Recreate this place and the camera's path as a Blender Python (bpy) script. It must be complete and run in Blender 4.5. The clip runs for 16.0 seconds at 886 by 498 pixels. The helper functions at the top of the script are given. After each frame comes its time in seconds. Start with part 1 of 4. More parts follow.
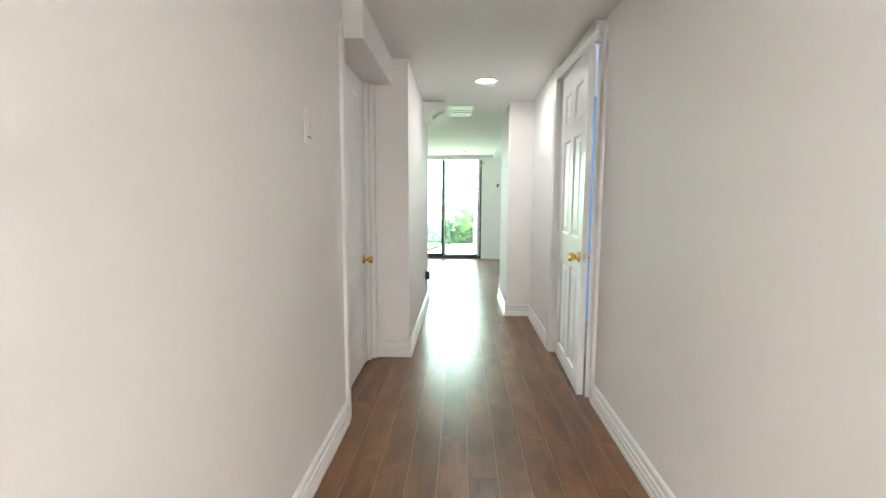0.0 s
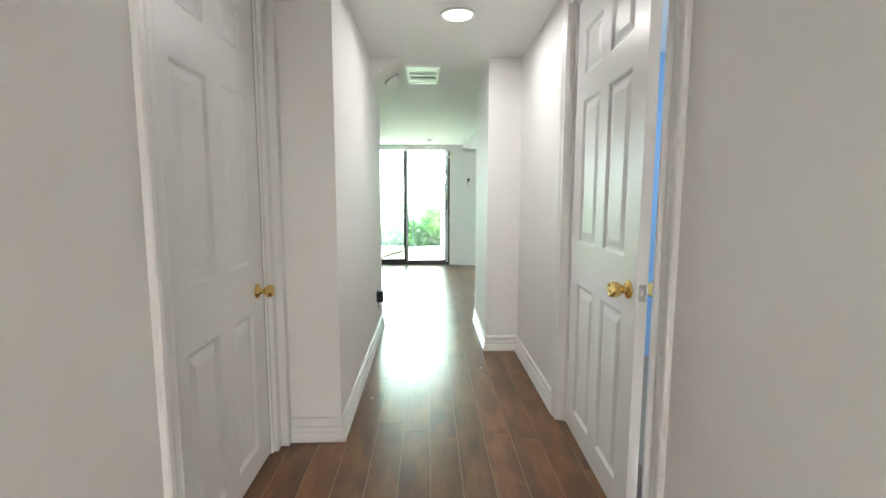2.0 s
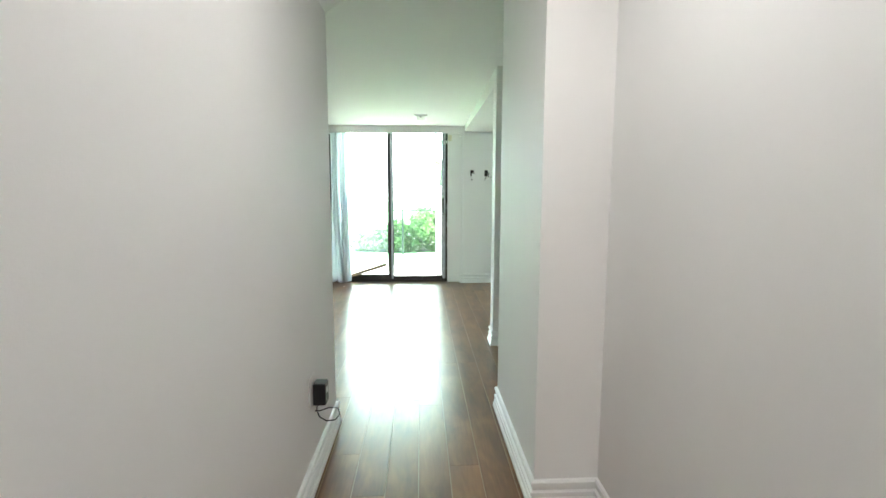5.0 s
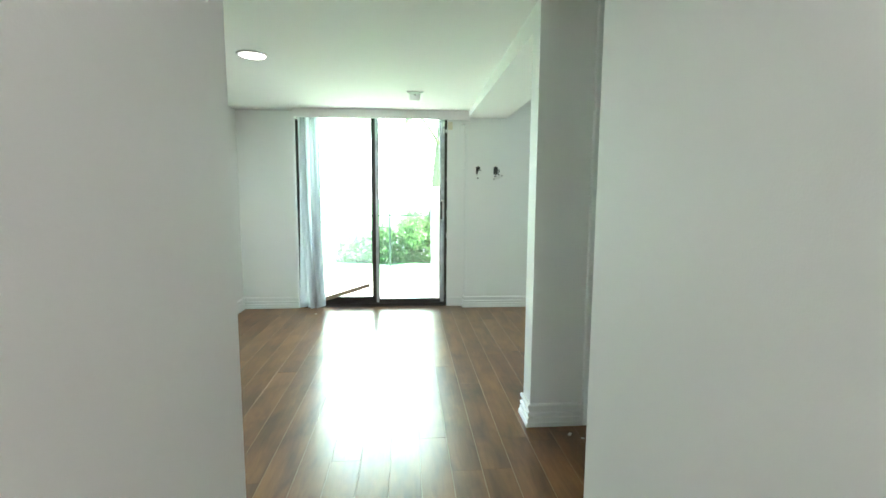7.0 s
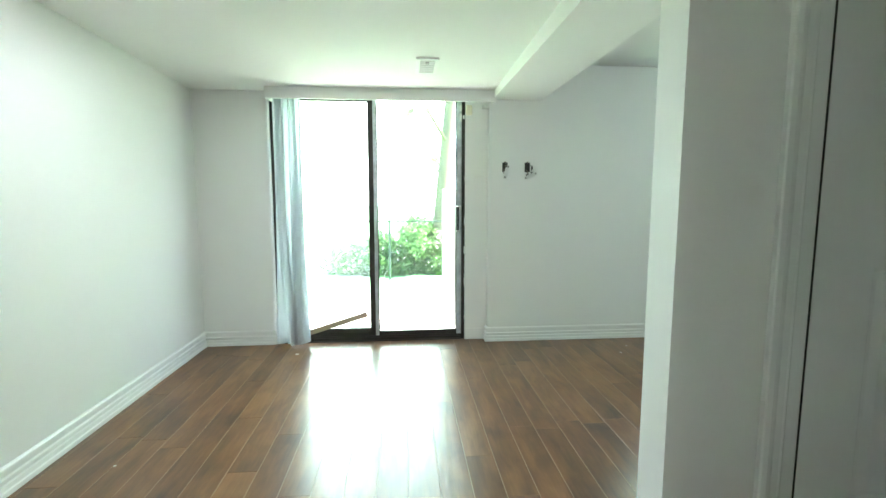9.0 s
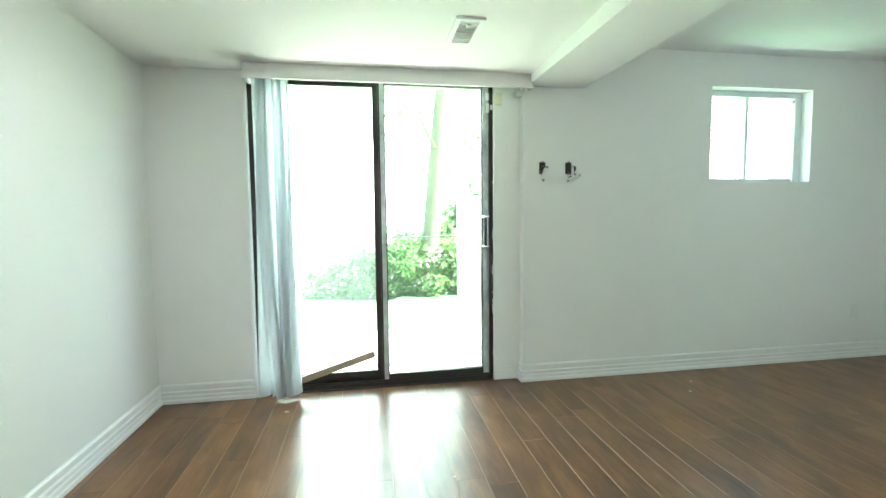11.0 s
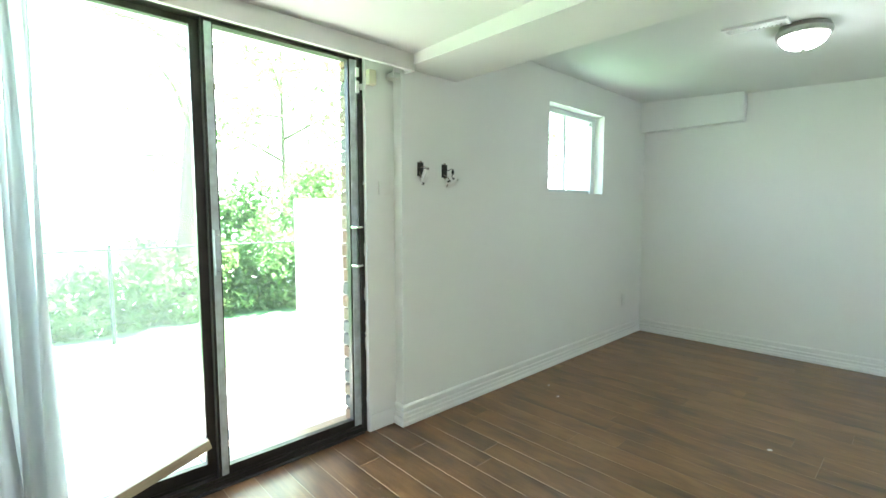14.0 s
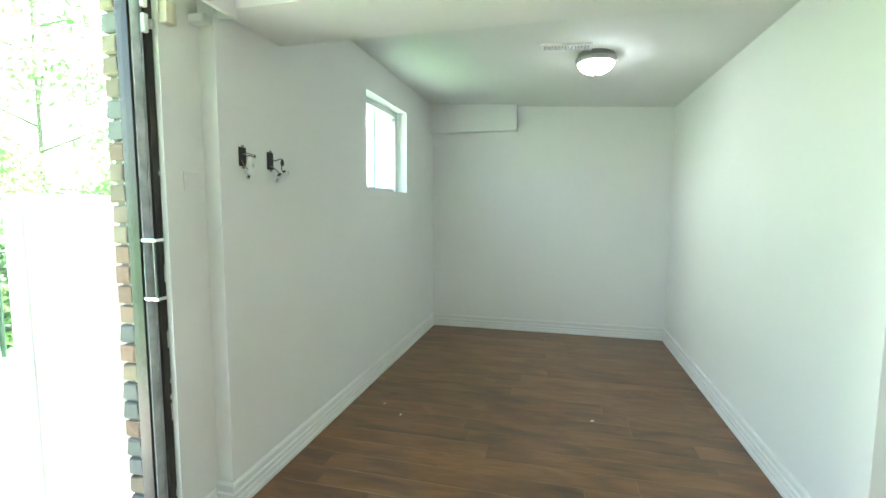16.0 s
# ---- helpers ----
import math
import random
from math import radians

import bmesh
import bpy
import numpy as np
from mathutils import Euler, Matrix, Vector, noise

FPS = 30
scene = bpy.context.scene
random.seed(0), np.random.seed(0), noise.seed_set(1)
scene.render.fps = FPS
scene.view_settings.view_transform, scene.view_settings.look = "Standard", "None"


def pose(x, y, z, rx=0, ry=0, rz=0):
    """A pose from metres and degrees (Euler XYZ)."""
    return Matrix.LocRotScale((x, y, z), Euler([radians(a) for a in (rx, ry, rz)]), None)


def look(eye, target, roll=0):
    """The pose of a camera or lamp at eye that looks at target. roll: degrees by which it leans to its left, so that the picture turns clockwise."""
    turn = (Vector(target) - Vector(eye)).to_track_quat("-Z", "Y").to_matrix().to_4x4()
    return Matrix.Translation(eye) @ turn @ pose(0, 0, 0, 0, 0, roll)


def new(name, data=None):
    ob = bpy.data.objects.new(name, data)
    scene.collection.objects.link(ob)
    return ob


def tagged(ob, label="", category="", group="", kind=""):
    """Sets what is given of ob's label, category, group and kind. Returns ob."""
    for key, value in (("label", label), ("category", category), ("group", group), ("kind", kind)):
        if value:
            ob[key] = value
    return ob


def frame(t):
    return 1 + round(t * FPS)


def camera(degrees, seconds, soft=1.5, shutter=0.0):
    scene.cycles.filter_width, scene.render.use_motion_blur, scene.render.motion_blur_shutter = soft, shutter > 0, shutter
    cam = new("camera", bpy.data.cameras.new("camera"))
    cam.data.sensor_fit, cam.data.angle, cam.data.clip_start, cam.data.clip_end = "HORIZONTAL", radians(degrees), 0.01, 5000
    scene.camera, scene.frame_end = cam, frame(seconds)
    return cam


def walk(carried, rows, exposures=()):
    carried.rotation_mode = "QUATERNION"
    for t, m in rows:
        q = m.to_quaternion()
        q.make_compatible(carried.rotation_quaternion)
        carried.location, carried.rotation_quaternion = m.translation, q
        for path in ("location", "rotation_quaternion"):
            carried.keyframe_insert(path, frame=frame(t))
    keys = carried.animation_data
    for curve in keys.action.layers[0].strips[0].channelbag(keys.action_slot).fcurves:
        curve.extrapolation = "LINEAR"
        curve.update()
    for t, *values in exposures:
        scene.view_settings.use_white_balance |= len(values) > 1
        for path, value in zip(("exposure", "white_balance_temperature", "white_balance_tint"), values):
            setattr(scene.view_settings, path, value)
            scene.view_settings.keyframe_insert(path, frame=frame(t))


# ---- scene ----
cam = camera(88.6, 16.0)
# seconds, eye in metres, yaw, pitch, roll in degrees
ROWS = [
    (0, 1.343, 0.987, 1.193, 2.26, -6.38, 0.23),
    (0.5, 1.323, 1.258, 1.189, -0.52, -6.47, 0.04),
    (1, 1.320, 1.567, 1.181, -1.93, -6.60, 0.26),
    (1.5, 1.365, 1.919, 1.162, -1.60, -6.56, 0.02),
    (2, 1.374, 2.231, 1.155, -1.87, -6.49, 0.10),
    (2.5, 1.399, 2.531, 1.156, -2.02, -6.53, 0.07),
    (3, 1.435, 2.818, 1.156, -1.95, -6.53, -0.06),
    (3.5, 1.425, 3.106, 1.139, -2.29, -6.36, 0.04),
    (4, 1.428, 3.363, 1.154, -2.15, -6.60, -0.30),
    (4.2, 1.421, 3.493, 1.164, -2.21, -6.99, -0.11),
    (6.5, 1.358, 4.935, 1.150, -3.86, -6.46, 0.02),
    (7, 1.328, 5.239, 1.157, -4.49, -6.49, 0.29),
    (7.5, 1.303, 5.540, 1.168, -4.92, -6.54, 0.10),
    (8, 1.290, 5.758, 1.175, -4.97, -6.40, 0.04),
    (8.5, 1.261, 6.039, 1.183, -5.07, -6.43, -0.01),
    (9, 1.241, 6.283, 1.181, -4.91, -6.31, -0.02),
    (11.3, 0.832, 7.125, 1.127, -11.54, -4.16, -0.56),
    (11.5, 0.788, 7.173, 1.147, -13.14, -4.44, -0.44),
    (12, 0.677, 7.324, 1.183, -17.89, -4.74, -0.42),
    (12.5, 0.585, 7.456, 1.195, -23.13, -4.84, -0.24),
    (13, 0.506, 7.603, 1.201, -29.05, -4.83, -0.12),
    (13.5, 0.437, 7.787, 1.205, -35.98, -4.81, -0.05),
    (14, 0.400, 7.977, 1.199, -43.20, -4.73, -0.02),
    (14.5, 0.388, 8.162, 1.205, -50.84, -4.86, -0.12),
    (15, 0.390, 8.350, 1.215, -59.23, -5.15, 0.06),
    (15.5, 0.408, 8.510, 1.219, -67.55, -5.23, 0.02),
    (16, 0.443, 8.673, 1.236, -75.81, -5.39, 0.22),
]
# seconds, stops, kelvin, tint
EXPOSURES = [(0, 4.36, 6400, 10), (1.5, 4.32, 6400, 10), (2.5, 4.2, 6400, 10), (4, 4.14, 6400, 10), (7, 4.12, 6380, 8.5), (9, 4.08, 6430, 9), (11.5, 4.07, 6530, 10), (13, 4.05, 6600, 11), (16, 4.0, 6700, 12)]
walk(cam, [(t, pose(x, y, z, 0, 0, yaw) @ pose(0, 0, 0, 90 + pitch, 0, 0) @ pose(0, 0, 0, 0, 0, roll)) for t, x, y, z, yaw, pitch, roll in ROWS], EXPOSURES)

# ---------------------------------------------------------------- world, sun, lamps
world = bpy.data.worlds.new("world")
scene.world = world
world.use_nodes = True
wn = world.node_tree
sky = wn.nodes.new("ShaderNodeTexSky")
sky.sky_type = "NISHITA"
sky.sun_disc = False
sky.sun_elevation = radians(58)
sky.sun_rotation = radians(95)
wn.links.new(sky.outputs[0], wn.nodes["Background"].inputs[0])
wn.nodes["Background"].inputs[1].default_value = 0.12


def lamp(name, kind, m, energy, color=(1, 1, 1), **more):
    data = bpy.data.lights.new(name, kind)
    data.energy, data.color = energy, color
    for key, value in more.items():
        if key == "size":
            data.size = value
        elif key == "size_y":
            data.shape, data.size_y = "RECTANGLE", value
        elif key == "angle":
            data.angle = value
        elif key == "disk":
            data.shape, data.size = "DISK", value
        elif key == "spread":
            data.spread = value
    ob = new(name, data)
    ob.matrix_world = m
    return ob


lamp("sun", "SUN", look((0, 12, 9), (-0.6, 12.05, 8.1)), 4.2, (1, 0.96, 0.9), angle=radians(0.5))
lamp("sky_light_window", "AREA", look((3.71, 10.3, 1.7), (3.71, 0, 1.2)), 0.15, (0.80, 0.94, 1.0), size=0.75, size_y=0.6)
# lamp added for the side room's unseen daylight; no window is built there
lamp("side_room_added_light", "AREA", look((3.9, 3.9, 1.5), (2, 3.9, 1.2)), 1.5, (0.68, 0.86, 1.0), size=0.9, size_y=0.8)
lamp("recessed_light_bulb_corridor", "AREA", look((1.538, 4.86, 2.135), (1.538, 4.86, 0)), 0.43, (1, 0.965, 0.94), disk=0.16)
lamp("recessed_light_bulb_room", "AREA", look((0.345, 8.35, 2.035), (0.345, 8.35, 0)), 0.58, (0.88, 0.98, 1.0), disk=0.16)
# unseen lamp added behind the start to light the entry walls
lamp("unseen_entry_lamp", "AREA", look((1.45, -0.75, 2.135), (1.45, -0.75, 0)), 4.5, (1, 0.96, 0.925), disk=0.16)


# ---------------------------------------------------------------- materials
def mat(name, color, rough=0.5, metal=0.0, vary=0.04, scale=6.0, bump=0.0, bump_scale=200.0, spec=0.5, coat=0.0, trans=0.0, alpha=1.0, emit=None, stretch=(1, 1, 1), rnd=0.0, ior=1.45):
    """A node material: base colour with two scales of noise, fine relief, optional shift from piece to piece."""
    m = bpy.data.materials.new(name)
    m.use_nodes = True
    nt = m.node_tree
    b = nt.nodes["Principled BSDF"]
    tc = nt.nodes.new("ShaderNodeTexCoord")
    mp = nt.nodes.new("ShaderNodeMapping")
    mp.inputs["Scale"].default_value = stretch
    nt.links.new(tc.outputs["Object"], mp.inputs[0])
    n1 = nt.nodes.new("ShaderNodeTexNoise")
    n1.inputs["Scale"].default_value, n1.inputs["Detail"].default_value = scale, 6
    n2 = nt.nodes.new("ShaderNodeTexNoise")
    n2.inputs["Scale"].default_value, n2.inputs["Detail"].default_value = scale * 0.17, 3
    for n in (n1, n2):
        nt.links.new(mp.outputs[0], n.inputs[0])
    add = nt.nodes.new("ShaderNodeMath")
    add.operation = "ADD"
    nt.links.new(n1.outputs[0], add.inputs[0])
    nt.links.new(n2.outputs[0], add.inputs[1])
    rng = nt.nodes.new("ShaderNodeMapRange")
    rng.inputs[1].default_value, rng.inputs[2].default_value = 0.6, 1.4
    rng.inputs[3].default_value, rng.inputs[4].default_value = 1 - vary, 1 + vary
    nt.links.new(add.outputs[0], rng.inputs[0])
    last = rng.outputs[0]
    if rnd:
        info = nt.nodes.new("ShaderNodeObjectInfo")
        r2 = nt.nodes.new("ShaderNodeMapRange")
        r2.inputs[3].default_value, r2.inputs[4].default_value = 1 - rnd, 1 + rnd
        nt.links.new(info.outputs["Random"], r2.inputs[0])
        mul = nt.nodes.new("ShaderNodeMath")
        mul.operation = "MULTIPLY"
        nt.links.new(last, mul.inputs[0])
        nt.links.new(r2.outputs[0], mul.inputs[1])
        last = mul.outputs[0]
    vm = nt.nodes.new("ShaderNodeVectorMath")
    vm.operation = "SCALE"
    vm.inputs[0].default_value = color
    nt.links.new(last, vm.inputs["Scale"])
    nt.links.new(vm.outputs[0], b.inputs["Base Color"])
    rr = nt.nodes.new("ShaderNodeMapRange")
    rr.inputs[3].default_value, rr.inputs[4].default_value = max(rough - 0.06, 0.02), min(rough + 0.06, 1)
    nt.links.new(n1.outputs[0], rr.inputs[0])
    nt.links.new(rr.outputs[0], b.inputs["Roughness"])
    b.inputs["Metallic"].default_value = metal
    b.inputs["Specular IOR Level"].default_value = spec
    b.inputs["Coat Weight"].default_value = coat
    b.inputs["Transmission Weight"].default_value = trans
    b.inputs["Alpha"].default_value = alpha
    b.inputs["IOR"].default_value = ior
    if emit:
        b.inputs["Emission Color"].default_value = (*emit[0], 1)
        b.inputs["Emission Strength"].default_value = emit[1]
    if bump:
        n3 = nt.nodes.new("ShaderNodeTexNoise")
        n3.inputs["Scale"].default_value, n3.inputs["Detail"].default_value = bump_scale, 3
        nt.links.new(mp.outputs[0], n3.inputs[0])
        bp = nt.nodes.new("ShaderNodeBump")
        bp.inputs["Strength"].default_value, bp.inputs["Distance"].default_value = 1.0, bump
        nt.links.new(n3.outputs[0], bp.inputs["Height"])
        nt.links.new(bp.outputs[0], b.inputs["Normal"])
    return m


def wood_floor_material():
    m = bpy.data.materials.new("hand_scraped_wood")
    m.use_nodes = True
    nt = m.node_tree
    b = nt.nodes["Principled BSDF"]
    tc = nt.nodes.new("ShaderNodeTexCoord")
    info = nt.nodes.new("ShaderNodeObjectInfo")
    off = nt.nodes.new("ShaderNodeVectorMath")
    off.operation = "MULTIPLY_ADD"
    off.inputs[1].default_value = (37, 53, 11)
    nt.links.new(info.outputs["Random"], off.inputs[0])
    nt.links.new(tc.outputs["Object"], off.inputs[2])

    def noise_at(sx, sy, detail, rough=0.55, dist=0.0):
        mp = nt.nodes.new("ShaderNodeMapping")
        mp.inputs["Scale"].default_value = (sx, sy, 1)
        nt.links.new(off.outputs[0], mp.inputs[0])
        n = nt.nodes.new("ShaderNodeTexNoise")
        n.inputs["Scale"].default_value, n.inputs["Detail"].default_value = 1, detail
        n.inputs["Roughness"].default_value, n.inputs["Distortion"].default_value = rough, dist
        nt.links.new(mp.outputs[0], n.inputs[0])
        return n.outputs[0]

    grain, cloud = noise_at(42, 4.0, 5, 0.62, 0.8), noise_at(8, 3.0, 3, 0.5, 0.5)
    ramp = nt.nodes.new("ShaderNodeValToRGB")
    e = ramp.color_ramp.elements
    e[0].position, e[0].color = 0.27, (0.064, 0.027, 0.010, 1)
    e[1].position, e[1].color = 0.74, (0.31, 0.152, 0.058, 1)
    mid = e.new(0.5)
    mid.color = (0.172, 0.077, 0.028, 1)
    mix = nt.nodes.new("ShaderNodeMix")
    mix.inputs[0].default_value = 0.31
    nt.links.new(cloud, mix.inputs[2])
    nt.links.new(grain, mix.inputs[3])
    r2 = nt.nodes.new("ShaderNodeMapRange")
    r2.inputs[3].default_value, r2.inputs[4].default_value = -0.055, 0.055
    nt.links.new(info.outputs["Random"], r2.inputs[0])
    add = nt.nodes.new("ShaderNodeMath")
    add.operation = "ADD"
    nt.links.new(mix.outputs[0], add.inputs[0])
    nt.links.new(r2.outputs[0], add.inputs[1])
    nt.links.new(add.outputs[0], ramp.inputs[0])
    nt.links.new(ramp.outputs[0], b.inputs["Base Color"])
    rr = nt.nodes.new("ShaderNodeMapRange")
    rr.inputs[3].default_value, rr.inputs[4].default_value = 0.27, 0.30
    nt.links.new(cloud, rr.inputs[0])
    nt.links.new(rr.outputs[0], b.inputs["Roughness"])
    b.inputs["Specular IOR Level"].default_value = 0.72
    scrape = noise_at(46, 4.5, 1, 0.4, 0.6)
    bp = nt.nodes.new("ShaderNodeBump")
    bp.inputs["Strength"].default_value, bp.inputs["Distance"].default_value = 1.0, 0.0007
    nt.links.new(scrape, bp.inputs["Height"])
    nt.links.new(bp.outputs[0], b.inputs["Normal"])
    return m


WALL = mat("wall_paint", (0.84, 0.835, 0.82), 0.62, vary=0.012, scale=3, bump=0.00025, bump_scale=260, spec=0.3)
CEIL = mat("ceiling_paint", (0.82, 0.82, 0.80), 0.75, vary=0.012, scale=3, bump=0.0004, bump_scale=180, spec=0.2)
TRIM = mat("trim_gloss_white", (0.83, 0.83, 0.82), 0.33, vary=0.012, scale=9, bump=0.0002, bump_scale=90)
DOORW = mat("door_white_paint", (0.82, 0.82, 0.815), 0.34, vary=0.01, scale=9, bump=0.00035, bump_scale=14, stretch=(10, 10, 1))
FLOOR = wood_floor_material()
# pale joint colour takes in the window glint on the plank edges
SUBFLOOR = mat("pale_joint_glint", (0.33, 0.25, 0.165), 0.30, vary=0.2, scale=20)
BRONZE = mat("bronze_anodised", (0.045, 0.040, 0.035), 0.34, metal=0.35, vary=0.2, scale=14)
ALU = mat("worn_aluminium", (0.50, 0.54, 0.57), 0.40, metal=0.2, vary=0.35, scale=24)
BRASS = mat("polished_brass", (0.83, 0.60, 0.22), 0.16, metal=1.0, vary=0.06, scale=40)
CHROME = mat("chrome", (0.75, 0.76, 0.77), 0.14, metal=1.0, vary=0.04, scale=40)
NICKEL = mat("brushed_nickel", (0.46, 0.45, 0.43), 0.33, metal=1.0, vary=0.05, scale=40)
BLACK = mat("black_plastic", (0.018, 0.018, 0.02), 0.38, vary=0.1, scale=40)
# shade inside the wall boxes and the duct, put into the colour
DARKBOX = mat("recess_shade_dark", (0.03, 0.025, 0.022), 0.7, vary=0.2, scale=60)
WPLASTIC = mat("white_plastic", (0.80, 0.80, 0.78), 0.32, vary=0.015, scale=20)
BEIGE = mat("ivory_plastic", (0.72, 0.66, 0.52), 0.4, vary=0.03, scale=20)
VENTBACK = mat("vent_interior", (0.52, 0.53, 0.52), 0.6, vary=0.06, scale=40)
# shade of slots and door gaps put into the colour; also the latch grey
GRILLE = mat("grille_shadow", (0.24, 0.24, 0.24), 0.6, vary=0.1, scale=40)
SLAT = mat("blind_fabric", (0.78, 0.81, 0.83), 0.7, vary=0.03, scale=30, bump=0.0003, bump_scale=500)
STICK = mat("raw_pine", (0.42, 0.34, 0.24), 0.6, vary=0.2, scale=18, stretch=(1, 8, 8))


def glass_material(name, veil):
    """Clear pane with a gloss that grows towards grazing angles and a thin film painted in for glare and dirt."""
    m = bpy.data.materials.new(name)
    m.use_nodes = True
    nt = m.node_tree
    clear, shine, film, share, veiled, facing_, curve, rise, spots, spread = (nt.nodes.new("ShaderNode" + k) for k in ("BsdfTransparent", "BsdfGlossy", "BsdfTranslucent", "MixShader", "MixShader", "LayerWeight", "Math", "MapRange", "TexNoise", "MapRange"))
    clear.inputs[0].default_value, shine.inputs["Roughness"].default_value = (0.97, 1.0, 0.98, 1), 0.0
    film.inputs[0].default_value = (0.78, 0.85, 0.80, 1)
    curve.operation = "POWER"
    curve.inputs[1].default_value = 4.0
    rise.inputs[3].default_value, rise.inputs[4].default_value = 0.03, 0.55
    spots.inputs["Scale"].default_value = 3.0
    spread.inputs[3].default_value, spread.inputs[4].default_value = veil * 0.8, veil * 1.2
    for a, b in ((facing_.outputs["Facing"], curve.inputs[0]), (curve.outputs[0], rise.inputs[0]), (rise.outputs[0], share.inputs[0]), (clear.outputs[0], share.inputs[1]), (shine.outputs[0], share.inputs[2]), (spots.outputs[0], spread.inputs[0]), (spread.outputs[0], veiled.inputs[0]), (share.outputs[0], veiled.inputs[1]), (film.outputs[0], veiled.inputs[2]), (veiled.outputs[0], nt.nodes["Material Output"].inputs[0])):
        nt.links.new(a, b)
    return m


# outdoor glare on the panes is put into the strength of this film
GLASS = glass_material("window_glass", 0.012)
GLASSVEILED = glass_material("veiled_window_glass", 0.05)
# blue daylight of the side room, put into its wall colour
BLUE = mat("daylight_blue", (0.27, 0.47, 0.72), 0.6, vary=0.02, scale=4)
LIT = mat("lit_diffuser", (0.9, 0.9, 0.88), 0.5, emit=((1, 0.97, 0.92), 0.6))
LITCOOL = mat("lit_frosted_glass", (0.9, 0.9, 0.9), 0.4, emit=((0.82, 0.97, 0.98), 3.3))
CONCRETE = mat("sunlit_concrete", (0.60, 0.58, 0.54), 0.85, vary=0.08, scale=5, bump=0.002, bump_scale=60)
GROUND = mat("dry_lawn", (0.13, 0.31, 0.12), 0.9, vary=0.2, scale=2, bump=0.01, bump_scale=40)
MORTAR = mat("mortar", (0.22, 0.21, 0.19), 0.9, vary=0.1, scale=40)
WHITEWALL = mat("whitewashed_wall", (0.84, 0.83, 0.81), 0.8, vary=0.03, scale=6, bump=0.0003, bump_scale=40)
BARK = mat("pale_bark", (0.15, 0.14, 0.085), 0.9, vary=0.25, scale=12, bump=0.012, bump_scale=14, stretch=(1, 1, 0.25))
LEAF = mat("leaf_green", (0.105, 0.195, 0.06), 0.5, vary=0.3, scale=3, rnd=0.0)
LEAFLIGHT = mat("leaf_light_green", (0.16, 0.25, 0.08), 0.5, vary=0.3, scale=3)
WIRE = mat("dark_green_wire", (0.05, 0.075, 0.06), 0.5, metal=0.6, vary=0.1, scale=20)
COPPER = mat("bare_wire", (0.25, 0.20, 0.17), 0.4, vary=0.1, scale=60)
DUST = mat("paper_scrap", (0.8, 0.79, 0.76), 0.7, vary=0.03, scale=60)



def let_light_through(m, color, share):
    nt = m.node_tree
    tl, mx = nt.nodes.new("ShaderNodeBsdfTranslucent"), nt.nodes.new("ShaderNodeMixShader")
    tl.inputs[0].default_value, mx.inputs[0].default_value = (*color, 1), share
    nt.links.new(nt.nodes["Principled BSDF"].outputs[0], mx.inputs[1])
    nt.links.new(tl.outputs[0], mx.inputs[2])
    nt.links.new(mx.outputs[0], nt.nodes["Material Output"].inputs[0])


let_light_through(SLAT, (0.80, 0.87, 0.90), 0.16)
let_light_through(LEAF, (0.17, 0.36, 0.12), 0.5)
let_light_through(LEAFLIGHT, (0.22, 0.40, 0.14), 0.5)
# faint green in this added glow stands for light off the greenery
SKYGLOW = mat("added_sky_glow", (0.8, 0.8, 0.8), 1.0, vary=0.0, emit=((0.84, 1.0, 0.97), 0.95))


# ---------------------------------------------------------------- mesh helpers
def to_mesh(name, bm, material, smooth=False):
    me = bpy.data.meshes.new(name)
    bmesh.ops.recalc_face_normals(bm, faces=bm.faces)
    bm.to_mesh(me)
    bm.free()
    for m in (material if isinstance(material, (list, tuple)) else [material]):
        me.materials.append(m)
    if smooth:
        me.polygons.foreach_set("use_smooth", [True] * len(me.polygons))
    return me


def part(name, bm, material, parent=None, label="", smooth=False):
    ob = new(name, to_mesh(name, bm, material, smooth))
    if parent is not None:
        ob.parent = parent
    if label:
        ob["label"] = label
    return ob


def empty(name, loc=(0, 0, 0), rot=0.0):
    ob = new(name)
    ob.matrix_world = pose(*loc, 0, 0, rot)
    return ob


def box(bm, x0, x1, y0, y1, z0, z1, bevel=0.0):
    vs = [bm.verts.new((x, y, z)) for x in (x0, x1) for y in (y0, y1) for z in (z0, z1)]
    fs = [bm.faces.new([vs[i] for i in f]) for f in ((0, 1, 3, 2), (4, 6, 7, 5), (0, 4, 5, 1), (2, 3, 7, 6), (0, 2, 6, 4), (1, 5, 7, 3))]
    if bevel:
        es = list({e for f in fs for e in f.edges})
        bmesh.ops.bevel(bm, geom=es, offset=bevel, segments=2, profile=0.5, affect="EDGES")
    return bm


def boxes(*items, bevel=0.0):
    bm = bmesh.new()
    for it in items:
        box(bm, *it, bevel=bevel)
    return bm


def lathe(profile, seg=32, axis="z", at=(0, 0, 0)):
    """Turns a profile of (radius, height) round an axis."""
    bm = bmesh.new()
    rings = []
    for r, h in profile:
        ring = []
        for i in range(seg):
            a = 2 * math.pi * i / seg
            c, s = r * math.cos(a), r * math.sin(a)
            v = {"z": (c, s, h), "x": (h, c, s), "y": (c, h, s)}[axis]
            ring.append(bm.verts.new((v[0] + at[0], v[1] + at[1], v[2] + at[2])))
        rings.append(ring)
    for a, b in zip(rings, rings[1:]):
        for i in range(seg):
            bm.faces.new((a[i], a[(i + 1) % seg], b[(i + 1) % seg], b[i]))
    bm.faces.new(rings[0])
    bm.faces.new(rings[-1])
    return bm


